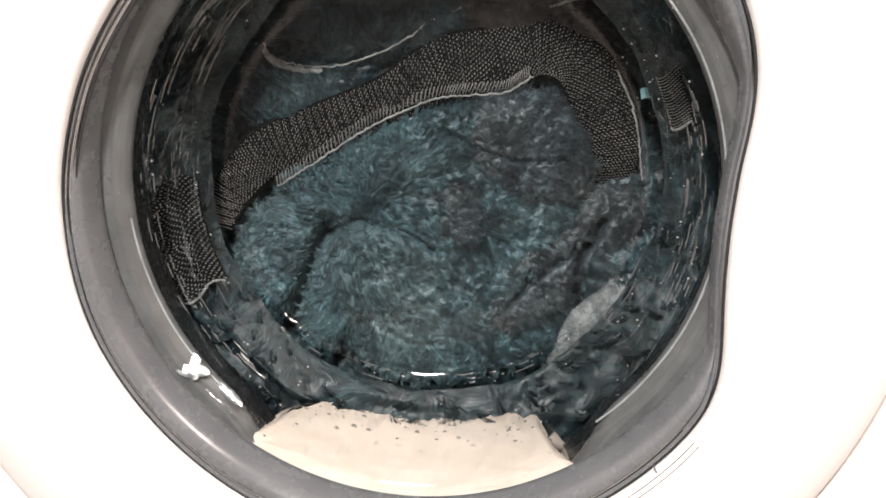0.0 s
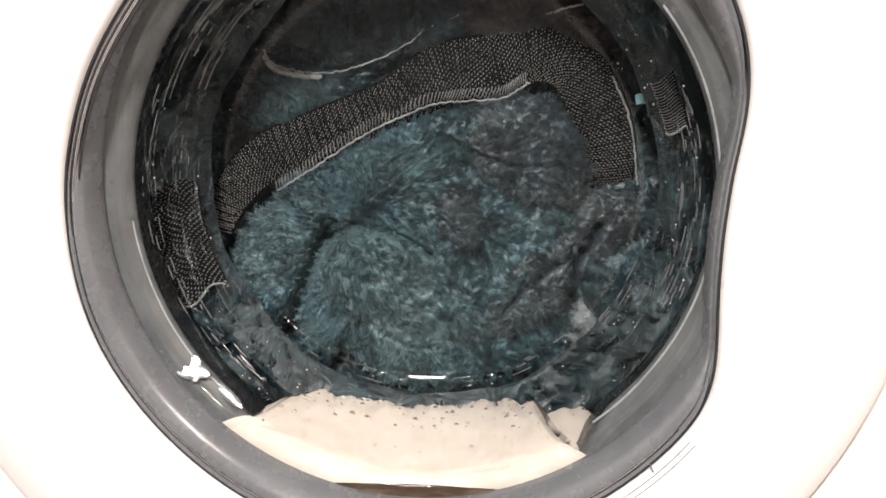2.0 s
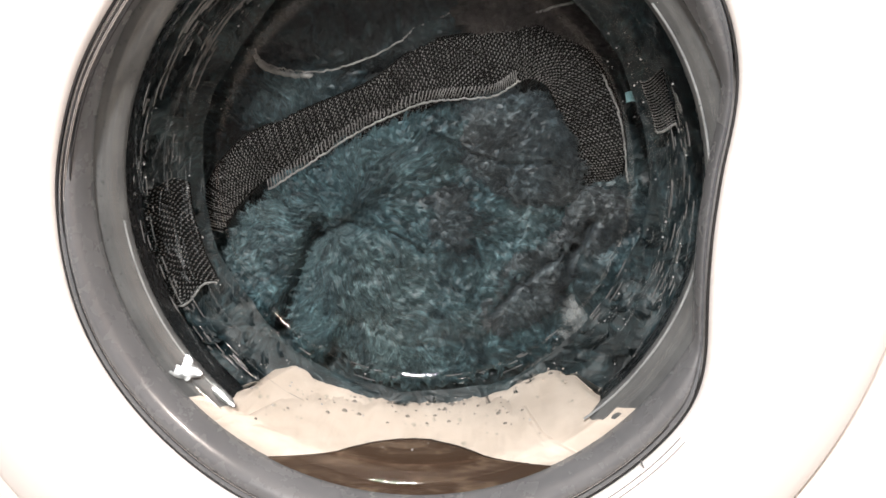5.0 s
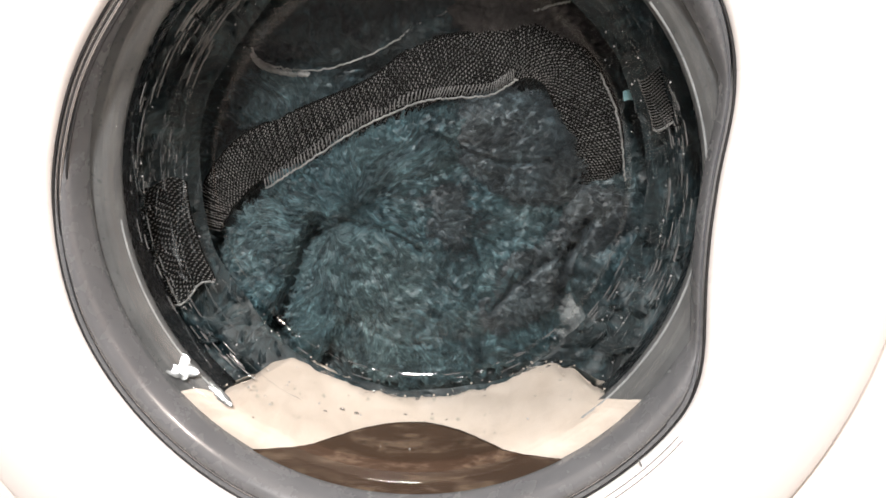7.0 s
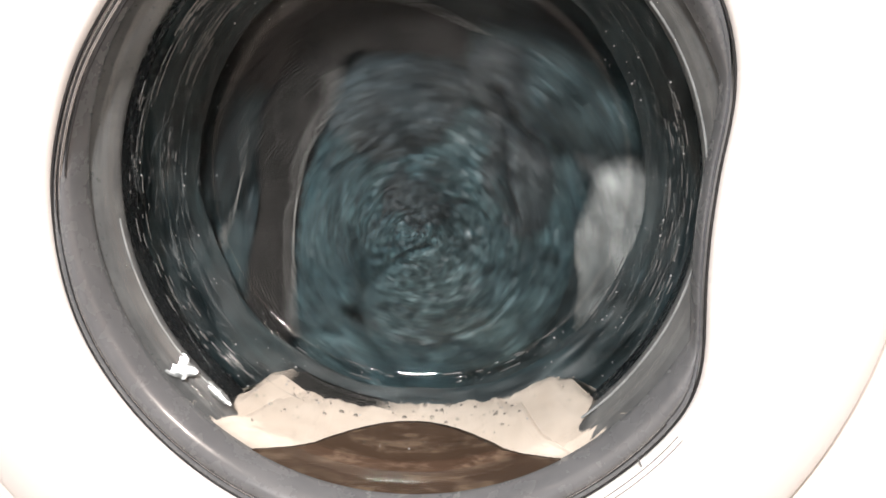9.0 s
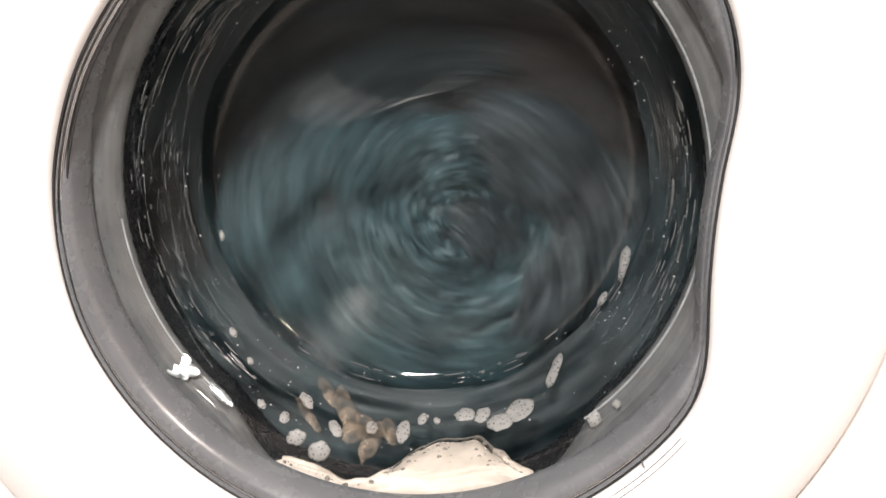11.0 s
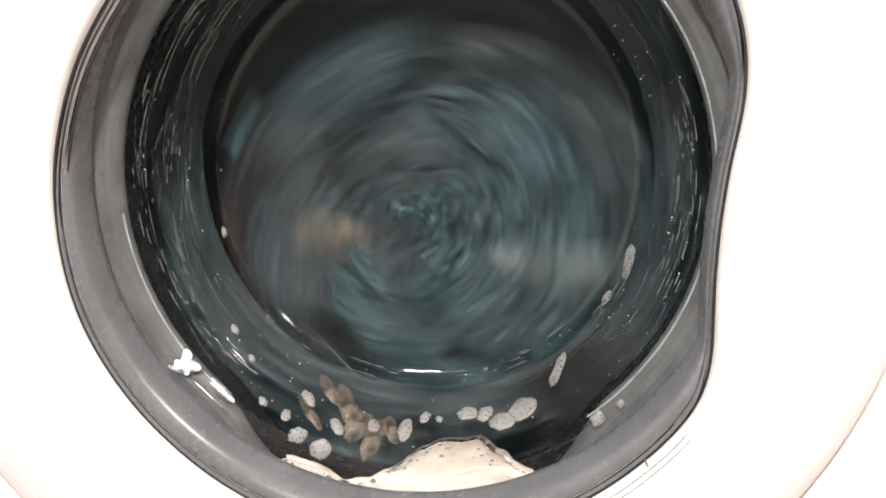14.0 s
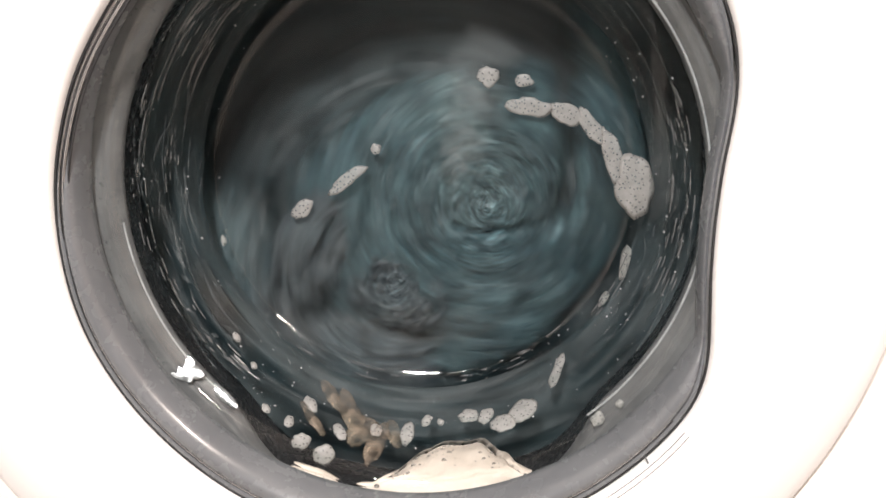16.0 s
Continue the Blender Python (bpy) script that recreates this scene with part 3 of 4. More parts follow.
def collar_patch(a0, a1, u0, u1, parent):
    """Woven border cloth lying on the packed towel, with its stitches and an end hem."""
    rows, cols, v = int(abs(a1 - a0) * 1.6), 5 + int(9 * (u1 - u0)), []

    def at(i, j, up=0.0):
        a = radians(a0 + (a1 - a0) * i / (rows - 1))
        u = u0 + (u1 - u0) * j / (cols - 1)
        a += radians(5) * noise.noise(Vector((u * 3.1, a0, 2.0)))
        u = max(0, u + 0.16 * (u - u0) * noise.noise(Vector((math.cos(a) * 17, math.sin(a) * 17, 6.0))))
        y = 0.0590 + 0.005 * (2 * u - 1) ** 2 + 0.0018 * noise.noise(Vector((math.cos(a) * 9, math.sin(a) * 9, u * 2))) - up
        r = max(bowl_radius(y) + 0.0028, 0.129 + 0.052 * u)
        return Vector((r * math.cos(a), y, r * math.sin(a)))

    v = [at(i, j) for i in range(rows) for j in range(cols)]
    v += [q + Vector((0, 0.003, 0)) for q in v]
    n = rows * cols
    f = grid_faces(rows, cols) + [tuple(n + q for q in g[::-1]) for g in grid_faces(rows, cols)]
    strip = part("woven_band", mesh_from("woven_band", v, f, band_cloth), parent, "dark woven border band")
    s, sf = [], []
    for i in range(rows):
        for j in range(cols + 3):
            p = at(i, (j + 0.5 * (i % 2)) * (cols - 1) / (cols + 3))
            d = (at(i + 0.3, (j + 0.5 * (i % 2)) * (cols - 1) / (cols + 3) + 0.5) - p).normalized()
            m = d.cross(Vector((0, 1, 0)))
            o, up = len(s), Vector((0, -0.0007, 0))
            s += [p - d * 0.0009, p + m * 0.00036, p + d * 0.0009, p - m * 0.00036, p + up]
            sf += [(o, o + 1, o + 4), (o + 1, o + 2, o + 4), (o + 2, o + 3, o + 4), (o + 3, o, o + 4)]
    part("stitching", mesh_from("stitching", s, sf, band_thread), strip, "raised grey stitches")
    part("hem", tube("hem", [at(rows - 1, j, 0.0008) for j in range(cols)], 0.0007, hem_thread), strip, "pale hem line")


collar_patch(181, 207, 0.0, 0.95, collar_towel)
collar_patch(25, 13, 0.02, 0.26, collar_towel)


def band(points, widths, parent, depth, rows, name="woven_band"):
    """A folded strip with rows of raised stitches."""
    n = 380
    line = spline(points, n)
    wide = spline([(w, 0) for w in widths], n)
    verts, stitches, stitch_faces = [], [], []
    cols = 9
    length = [0.0]
    for a, b in zip(line, line[1:]):
        length.append(length[-1] + float(np.linalg.norm(b - a)))

    def frame_at(i):
        a, b = line[max(0, i - 1)], line[min(n - 1, i + 1)]
        d = (b - a) / np.linalg.norm(b - a)
        return d, np.array((-d[1], d[0]))

    def place(i, v):
        d, m = frame_at(i)
        q = line[i] + m * v * wide[i][0] * 0.5
        wave = noise.noise(Vector((q[0] * 40, q[1] * 40, 5.0))) * 0.003
        return Vector((q[0], depth - 0.005 * (1 - abs(v) ** 2.5) - wave + 0.016 * max(0, i / n - 0.9) * 10 * max(0, i / n - 0.9) * 10, q[1])), Vector((d[0], 0, d[1])), Vector((m[0], 0, m[1]))

    for i in range(n):
        for j in range(cols):
            verts.append(place(i, -1 + 2 * j / (cols - 1))[0])
    back = [v + Vector((0, 0.004, 0)) for v in verts]
    k = len(verts)
    faces = grid_faces(n, cols) + [tuple(k + q for q in f[::-1]) for f in grid_faces(n, cols)]
    for i in range(n - 1):
        for j in (0, cols - 1):
            faces.append((i * cols + j, (i + 1) * cols + j, k + (i + 1) * cols + j, k + i * cols + j))
    strip = part(name, mesh_from(name, verts + back, faces, band_cloth), parent, "dark woven border band")
    s, step, odd, total = 0.0, 0.00165, 0, length[-1]
    rnd = random.Random(5)
    while s < total:
        i = min(n - 1, int(np.searchsorted(length, s)))
        for r in range(rows):
            v = -0.94 + 1.88 * (r + 0.5 * (odd % 2)) / rows
            p, d, m = place(i, v)
            if rnd.random() < 0.06:
                continue
            a, b = 0.00088 * rnd.uniform(0.6, 1.15), 0.00036 * rnd.uniform(0.7, 1.15)
            d = (m + d * (0.45 + rnd.gauss(0, 0.12))).normalized()
            m = Vector((-d.z, 0, d.x))
            p = p + d * rnd.gauss(0, 0.00012) + m * rnd.gauss(0, 0.00010)
            o = len(stitches)
            up = Vector((0, -0.0007, 0))
            stitches += [p - d * a, p + m * b, p + d * a, p - m * b, p + up - d * a * 0.4, p + up + d * a * 0.4]
            stitch_faces += [(o, o + 1, o + 4), (o + 1, o + 5, o + 4), (o + 1, o + 2, o + 5), (o + 2, o + 3, o + 5), (o + 3, o + 4, o + 5), (o + 3, o, o + 4)]
        s += step
        odd += 1
    part("stitching", mesh_from("stitching", stitches, stitch_faces, band_thread), strip, "raised grey stitches")
    return strip


def hem(name, points, parent, depth, radius, label):
    rnd = random.Random(len(points))
    line = spline(points, 110)
    pts = [(p[0] + rnd.gauss(0, 0.0003), depth - 0.0004 * math.sin(i * 1.7), p[1] + rnd.gauss(0, 0.0003)) for i, p in enumerate(line)]
    return part(name, tube(name, pts, radius, hem_thread, 6), parent, label)


def ribs(points, parent, depth, width):
    """A row of short slanted threads along an edge."""
    v, f = [], []
    line = spline(points, 80)
    for a, b in zip(line, line[1:]):
        d = (b - a) / np.linalg.norm(b - a)
        m = np.array((-d[1], d[0])) * width + d * width * 0.5
        o = len(v)
        for q, h in ((a, 0), (a + d * 0.0007, 0), (a + d * 0.0007 + m, 0), (a + m, 0)):
            v.append((q[0], depth, q[1]))
        c = a + d * 0.00035
        v += [(c[0], depth - 0.0008, c[1]), (c[0] + m[0], depth - 0.0008, c[1] + m[1])]
        f += [(o, o + 4, o + 5, o + 3), (o + 4, o + 1, o + 2, o + 5), (o, o + 1, o + 4), (o + 3, o + 5, o + 2)]
    return part("ribbing", mesh_from("ribbing", v, f, band_thread), parent, "pale slanted edge threads")


band([(-0.1296, 0.0076), (-0.1193, 0.0302), (-0.0984, 0.0506), (-0.0605, 0.0658), (-0.0237, 0.0813), (0.0071, 0.0999), (0.0357, 0.1046), (0.0613, 0.1115), (0.0822, 0.1039), (0.0956, 0.0824), (0.1037, 0.0599), (0.1079, 0.0322)],
     [0.0163, 0.0242, 0.0288, 0.0317, 0.0311, 0.0353, 0.0366, 0.0320, 0.0311, 0.0343, 0.0311, 0.0209], band_towel, 0.0095, 13)
hem("hem", [(-0.0913, 0.0308), (-0.0705, 0.0438), (-0.0465, 0.0595), (-0.0263, 0.0706), (0.0005, 0.0817), (0.0197, 0.0843), (0.0424, 0.0862), (0.0567, 0.0951)], band_towel, 0.0036, 0.0006, "pale bright hem of the band")
ribs([(-0.0916, 0.0307), (-0.0707, 0.0443), (-0.0466, 0.0607), (-0.0264, 0.0719), (0.0004, 0.0830), (0.0197, 0.0855), (0.0423, 0.0875), (0.0558, 0.0951)], band_towel, 0.0044, 0.0056)
hem("hem", [(-0.0971, 0.1128), (-0.0940, 0.1068), (-0.0865, 0.1032), (-0.0726, 0.1003), (-0.0543, 0.1006), (-0.0327, 0.1069), (-0.0129, 0.1164), (-0.0015, 0.1251), (0.0163, 0.1322)], band_towel, 0.0062, 0.0005, "pale curled towel edge")
hem("hem", [(-0.0969, 0.1087), (-0.0921, 0.1029), (-0.0796, 0.0987), (-0.0646, 0.0977)], band_towel, 0.0070, 0.0016, "frayed pale corner of the towel edge")
hem("hem", [(0.0656, 0.1325), (0.0750, 0.1355), (0.0860, 0.1379)], band_towel, 0.0060, 0.0005, "pale hem line")
hem("hem", [(0.1036, 0.0982), (0.1126, 0.0793), (0.1172, 0.0600), (0.1200, 0.0373)], band_towel, 0.0068, 0.0005, "pale selvedge of the band")

# pale blue care tag sewn on the dark side of the band
def tag():
    v, n = [], 9
    for y in (0.0, 0.0008):
        for i in range(n):
            for z in (-0.0028, 0.0028):
                v.append((-0.0065 + 0.013 * i / (n - 1), y - 0.0012 * math.sin(i * 0.8), z + 0.0006 * math.sin(i)))
    f = grid_faces(n, 2) + [tuple(2 * n + q for q in g[::-1]) for g in grid_faces(n, 2)]
    ob = part("care_tag", mesh_from("care_tag", v, f, tag_cloth), band_towel, "pale blue sewn-in tag")
    ob.matrix_local = pose(0.1232, 0.0030, 0.0862, 0, -8, 0)


tag()

# ---- foam and water under the bowl ----
GAP = 0.0022


def bowl_at(s):
    """Radius and depth on the bowl's outside, s from 0 at the rim to 1 at the flat bottom's edge."""
    run = [(0.172, 0.0010), (0.1585, 0.0012), (0.1500, 0.0040), (0.1450, 0.0072), (0.1425, 0.0110), (0.1385, 0.0250), (0.1345, 0.0410), (0.1300, 0.0590), (0.1265, 0.0710),
           (0.1245, 0.0770), (0.1225, 0.0812)]
    k = s * (len(run) - 1)
    i = min(int(k), len(run) - 2)
    f = k - i
    return (run[i][0] * (1 - f) + run[i + 1][0] * f, run[i][1] * (1 - f) + run[i + 1][1] * f)


def pool(name, tops, gap, thick, ragged, material):
    """A body lying round the bowl's underside; tops gives the reach up the bowl (0 rim, 1 flat bottom's edge) by degrees from straight down."""
    cols, rows = 181, 44
    half = tops[-1][0] - 0.01
    first = tops[0][0] + 0.01
    inner, outer = [], []
    for j in range(cols):
        d = first + (half - first) * j / (cols - 1)
        best = table(d, tops)
        best = max(0.012, best + ragged * min(1, best * 3) * (noise.noise(Vector((d * 0.11, 2.0, 0))) + 0.7 * noise.noise(Vector((d * 0.33, 7.0, 0))) + 0.25 * noise.noise(Vector((d * 0.8, 3.0, 9.0)))))
        for i in range(rows):
            r, y = bowl_at(min(1, best) * i / (rows - 1))
            bumps = (0.0004 * noise.noise(Vector((d * 0.8, i * 0.6, 1.0))) + 0.0013 * noise.noise(Vector((d * 0.16, i * 0.16, 4.0)))) if ragged else 0
            curl = max(0.0, (i - rows + 11) / 10) ** 2 if ragged else 0
            rr = r + gap + bumps + 0.0055 * curl
            yy = y + gap * 0.6 + 0.002 * curl
            a = radians(d - 90)
            inner.append((rr * math.cos(a), yy, rr * math.sin(a)))
            back = thick * (0.25 + 0.75 * i / (rows - 1))
            outer.append(((rr + thick * 0.3) * math.cos(a), yy + back, (rr + thick * 0.3) * math.sin(a)))
    n = rows * cols
    faces = grid_faces(cols, rows) + [tuple(n + q for q in f[::-1]) for f in grid_faces(cols, rows)]
    for j in range(cols - 1):
        for i in (0, rows - 1):
            faces.append((j * rows + i, (j + 1) * rows + i, n + (j + 1) * rows + i, n + j * rows + i))
    for i in range(rows - 1):
        for j in (0, cols - 1):
            faces.append((j * rows + i, j * rows + i + 1, n + j * rows + i + 1, n + j * rows + i))
    return part(name, mesh_from(name, inner + outer, faces, material)), inner, rows


def level_tops(level):
    """The reach of a flat water surface at a height relative to the door's axis."""
    half = math.degrees(math.acos(min(1, abs(level) / 0.172)))
    tops = []
    for k in range(61):
        d = -half + 2 * half * k / 60
        c = math.cos(radians(d))
        tops.append((d, max([0.012] + [q / 400 for q in range(401) if -bowl_at(q / 400)[0] * c <= level])))
    return tops


LOW_TOPS = [(-43, 0.02), (-41, 0.16), (-37, 0.40), (-32, 0.62), (-26, 0.74), (-18, 0.80), (-8, 0.84), (2, 0.84), (12, 0.84), (20, 0.80), (26, 0.70), (30, 0.46), (33, 0.24), (35, 0.10), (37, 0.02)]
SUMP_TOPS = [(-34, 0.02), (-29, 0.14), (-24, 0.25), (-18, 0.27), (-13, 0.21), (-9, 0.26), (-5, 0.42), (0, 0.54), (6, 0.60), (13, 0.58), (18, 0.48), (22, 0.26), (27, 0.02)]
FULL_TOPS = [(-52, 0.02), (-49, 0.16), (-46, 0.32), (-43, 0.42), (-40, 0.56), (-38, 0.74), (-35, 0.88), (-30, 0.94), (-24, 0.95), (-10, 0.92), (0, 0.90), (10, 0.92), (25, 0.97), (31, 0.96), (35, 0.88), (39, 0.72),
             (43, 0.52), (46, 0.36), (50, 0.17), (54, 0.02)]
low_foam, low_in, _ = pool("foam_pool", LOW_TOPS, GAP + 0.0016, 0.03, 0.05, foam)
tagged(low_foam, "cream soap foam filling the sump below the glass", "foam")
sump_foam, sump_in, _ = pool("foam_pool", SUMP_TOPS, GAP + 0.0042, 0.02, 0.015, foam)
tagged(sump_foam, "last cream foam remaining in the sump below the glass", "foam")
foam_pool, foam_in, foam_rows = pool("foam_pool", FULL_TOPS, GAP + 0.0008, 0.03, 0.05, foam)
tagged(foam_pool, "cream soap foam lying under the door glass", "foam")
# the water rises in thin layers, each with the second at which it stands at its level
LAYERS = [(-0.1545, 0.8), (-0.1520, 1.2), (-0.1490, 1.7), (-0.1460, 2.3), (-0.1430, 2.9), (-0.1400, 3.5), (-0.1370, 4.5), (-0.1335, 6.2)]
water_layers = []
for k, (level, _) in enumerate(LAYERS):
    layer, _, _ = pool("wash_water", level_tops(level), GAP - 0.0002 - 0.00015 * k, 0.012, 0.0, brown_water)
    water_layers.append(tagged(layer, "murky brown wash water under the foam", "water", "rising wash water"))


def ball_cloud(name, spots, material, parent=None, squash=0.6):
    v, f = [], []
    for x, y, z, r in spots:
        o = len(v)
        for i in range(5):
            b = math.pi * i / 4
            for k in range(7):
                a = 2 * math.pi * k / 7
                v.append((x + r * math.sin(b) * math.cos(a), y - r * squash * math.cos(b), z + r * math.sin(b) * math.sin(a)))
        f += [tuple(o + q for q in g) for g in grid_faces(5, 7, True)]
    return part(name, mesh_from(name, v, f, material), parent)


def bubble_material():
    n = Nodes("soap_bubble", 0.08, spec=0.8)
    n.colour(n.ramp(n.noise(200), (0.3, (0.16, 0.15, 0.145)), (0.7, (0.34, 0.32, 0.30))))
    n.put("Alpha", 0.42)
    return n.mat


bubble = bubble_material()
rnd = random.Random(21)
spots = []
for j in range(12, 169):
    for _ in range(9):
        i = foam_rows - 1 - int(abs(rnd.gauss(0, 2.6)))
        x, y, z = foam_in[j * foam_rows + max(2, i)]
        spots.append((x + rnd.gauss(0, 0.0014), y, z + rnd.gauss(0.0004, 0.0014), rnd.choice((0.0003, 0.0004, 0.0005, 0.0007, 0.0010, 0.0015))))
tagged(ball_cloud("froth", [(x, y, z, min(r, 0.0007)) for x, y, z, r in spots[::9]], foam, foam_pool, 0.4), "fine froth along the foam's edge", kind="stuff")
cells = []
for lo, hi, count in ((44, 92, 120), (118, 150, 70)):
    for _ in range(count):
        j, i = rnd.randint(lo, hi), foam_rows - 1 - int(rnd.random() ** 1.6 * 7)
        x, y, z = foam_in[j * foam_rows + i]
        cells.append((x, y - 0.0006, z, 0.0004 + 0.0021 * rnd.random() ** 3))
tagged(ball_cloud("bubbles", cells, bubble, foam_pool, 0.25), "clear bubbles along the foam's edge", kind="stuff")
for body, inside, lo, hi, count in ((low_foam, low_in, 20, 160, 150), (sump_foam, sump_in, 15, 165, 110)):
    cells = []
    for _ in range(count):
        j, i = rnd.randint(lo, hi), foam_rows - 1 - int(rnd.random() ** 1.4 * 12)
        x, y, z = inside[j * foam_rows + i]
        cells.append((x, y - 0.0006, z, 0.0003 + 0.0016 * rnd.random() ** 3))
    tagged(ball_cloud("bubbles", cells, bubble, body, 0.25), "clear bubbles along the foam's edge", kind="stuff")
froth = []
for j in range(6, 175):
    x, y, z = low_in[j * foam_rows + foam_rows - 1 - int(abs(rnd.gauss(0, 3.0)))]
    froth.append((x, y + 0.0004, z, 0.0009 * rnd.uniform(0.2, 1.0) ** 2))
tagged(ball_cloud("froth", froth, foam, low_foam, 0.4), "fine froth along the foam's edge", kind="stuff")

# droplets clinging to the glass rim
spots = []
for _ in range(520):
    a = rnd.uniform(-0.3, math.pi + 0.7)
    r = rnd.uniform(0.1455, 0.1565)
    y = float(np.interp(r, [q[0] for q in BOWL[6::-1]], [q[1] for q in BOWL[6::-1]])) - 0.0004
    spots.append((r * math.cos(a), y, r * math.sin(a), rnd.choice((0.0003, 0.0004, 0.0006, 0.0009))))
for _ in range(260):
    a = rnd.uniform(0, 2 * math.pi)
    y = rnd.choice((0.0236, 0.042, 0.080, rnd.uniform(0.012, 0.08))) + rnd.gauss(0, 0.0010)
    r = float(np.interp(y, [q[1] for q in BOWL], [q[0] for q in BOWL])) - 0.0006
    spots.append((r * math.cos(a), y, r * math.sin(a), rnd.choice((0.0004, 0.0006, 0.0008, 0.0012))))
drops = ball_cloud("droplets", spots, glass, None, 0.6)
drops.matrix_world = AXIS
tagged(drops, "small water droplets clinging to the door glass", "droplets", kind="stuff")


def wet_shine():
    """Pale streaks, runs and beads added round the inside of the bowl for the shine of wet glass."""
    v, f = [], []
    for _ in range(150):
        a0 = radians(rnd.choice((rnd.uniform(-42, 60), rnd.uniform(95, 225), rnd.uniform(95, 225))))
        y = min(0.072, max(0.016, rnd.gauss(0.043, 0.018)))
        span, w = radians(rnd.uniform(1.5, 5) if rnd.random() < 0.6 else rnd.uniform(5, 20)), rnd.uniform(0.0003, 0.0014) if rnd.random() < 0.85 else 0.00025
        drift, steps = rnd.gauss(0, 0.004), 14
        o = len(v)
        for i in range(steps):
            s = i / (steps - 1)
            a = a0 + span * s
            yy = min(0.076, max(0.0135, y + drift * s)) + 0.0008 * noise.noise(Vector((a * 9, y * 90, 1)))
            ww = w * math.sin(math.pi * (0.05 + 0.9 * s)) * (0.6 + 0.8 * rnd.random())
            for k, lift in ((-1, 0.0002), (0, 0.0006), (1, 0.0002)):
                r = bowl_radius(yy + k * ww) - lift
                v.append((r * math.cos(a), yy + k * ww, r * math.sin(a)))
        f += [tuple(o + q for q in g) for g in grid_faces(steps, 3)]
    ob = part("shine_streaks", mesh_from("shine_streaks", v, f, shine_streak_mat))
    ob.matrix_world = AXIS
    tagged(ob, "pale streaks added as shine round the inside of the wet glass", "water", kind="stuff")
    sparks = []
    for _ in range(150):
        a = radians(rnd.choice((rnd.uniform(-45, 40), rnd.uniform(120, 240), rnd.uniform(225, 330))))
        y = min(0.0835, rnd.choice((0.0236, 0.042, 0.060, 0.079)) + rnd.gauss(0, 0.002))
        r = bowl_radius(y) - 0.0008
        sparks.append((r * math.cos(a), y, r * math.sin(a), rnd.choice((0.00025, 0.0003, 0.0004, 0.0006))))
    runs_v, runs_f = [], []
    for lo, hi, y, n in ((150, 205, 0.0236, 40), (205, 232, 0.030, 26), (-25, 22, 0.0236, 34), (-20, 15, 0.036, 22), (168, 178, 0.044, 10), (-40, -22, 0.070, 16), (232, 312, 0.0812, 34), (104, 150, 0.05, 40), (104, 150, 0.028, 40)):
        for _ in range(n):
            a, span = radians(rnd.uniform(lo, hi)), radians(0.25 + 6.0 * rnd.random() ** 2.5 * (2 if lo == 104 else 1))
            yy, w = min(0.0830, max(0.014, y + rnd.gauss(0, 0.0034))), rnd.uniform(0.00006, 0.00022)
            o = len(runs_v)
            for i in range(6):
                q = a + span * i / 5
                ww = w * math.sin(math.pi * (0.1 + 0.8 * i / 5))
                for k, lift in ((-1, 0.0001), (0, 0.0007), (1, 0.0001)):
                    r = bowl_radius(yy + k * ww) - lift
                    runs_v.append((r * math.cos(q), yy + k * ww, r * math.sin(q)))
            runs_f += [tuple(o + q for q in g) for g in grid_faces(6, 3)]
    glints = part("glint_runs", mesh_from("glint_runs", runs_v, runs_f, glint_water))
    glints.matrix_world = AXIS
    tagged(glints, "short pale runs added as glints along the glass ridges", "water", kind="stuff")
    ob = ball_cloud("sparkle_beads", sparks, pale_gloss, None, 0.7)
    ob.matrix_world = AXIS
    tagged(ob, "pale beads added as sparkles on the bowl glass", "water", kind="stuff")


wet_shine()


def glint_film(at, wide, high, lean, seed, label):
    """A thin glossy patch added in the gasket's fold, tilted so that it shines back the lamp."""
    p = Vector(at)
    n = ((EYE - p).normalized() + (Vector((-0.14, -1.27, 1.52)) - p).normalized()).normalized()
    u = (Vector((math.cos(radians(lean)), 0, math.sin(radians(lean)))))
    u = (u - n * u.dot(n)).normalized()
    w = n.cross(u)
    v, segs, rings = [], 48, 12
    for i in range(rings):
        f = i / (rings - 1)
        for j in range(segs):
            a = 2 * math.pi * j / segs
            e = 1 + 0.40 * noise.noise(Vector((math.cos(a) * 1.4, math.sin(a) * 1.4, seed))) + 0.12 * noise.noise(Vector((math.cos(a) * 5, math.sin(a) * 5, seed)))
            x, z = wide * e * f * math.cos(a), high * e * f * math.sin(a)
            ripple = 0.00010 * noise.noise(Vector((x * 150, z * 150, seed)))
            v.append(p + u * x + w * z + n * (ripple - 0.0002 * f * f))
    v += [q - n * 0.001 for q in v[-segs:]]
    ob = part("glint_film", mesh_from("glint_film", v, grid_faces(rings + 1, segs, True), glint_water))
    tagged(ob, label, "water", "wet films on the gasket")


# added reflectors that make the highlight at the gasket's lower left
glint_film((-0.1187, 0.0085, 0.4078), 0.0100, 0.0064, -34, 2.0, "glossy patch added for the lamp's highlight in the gasket fold")
glint_film((-0.1000, 0.0105, 0.3935), 0.0110, 0.0026, -42, 5.0, "glossy strip added for the lamp's highlight along the gasket fold")


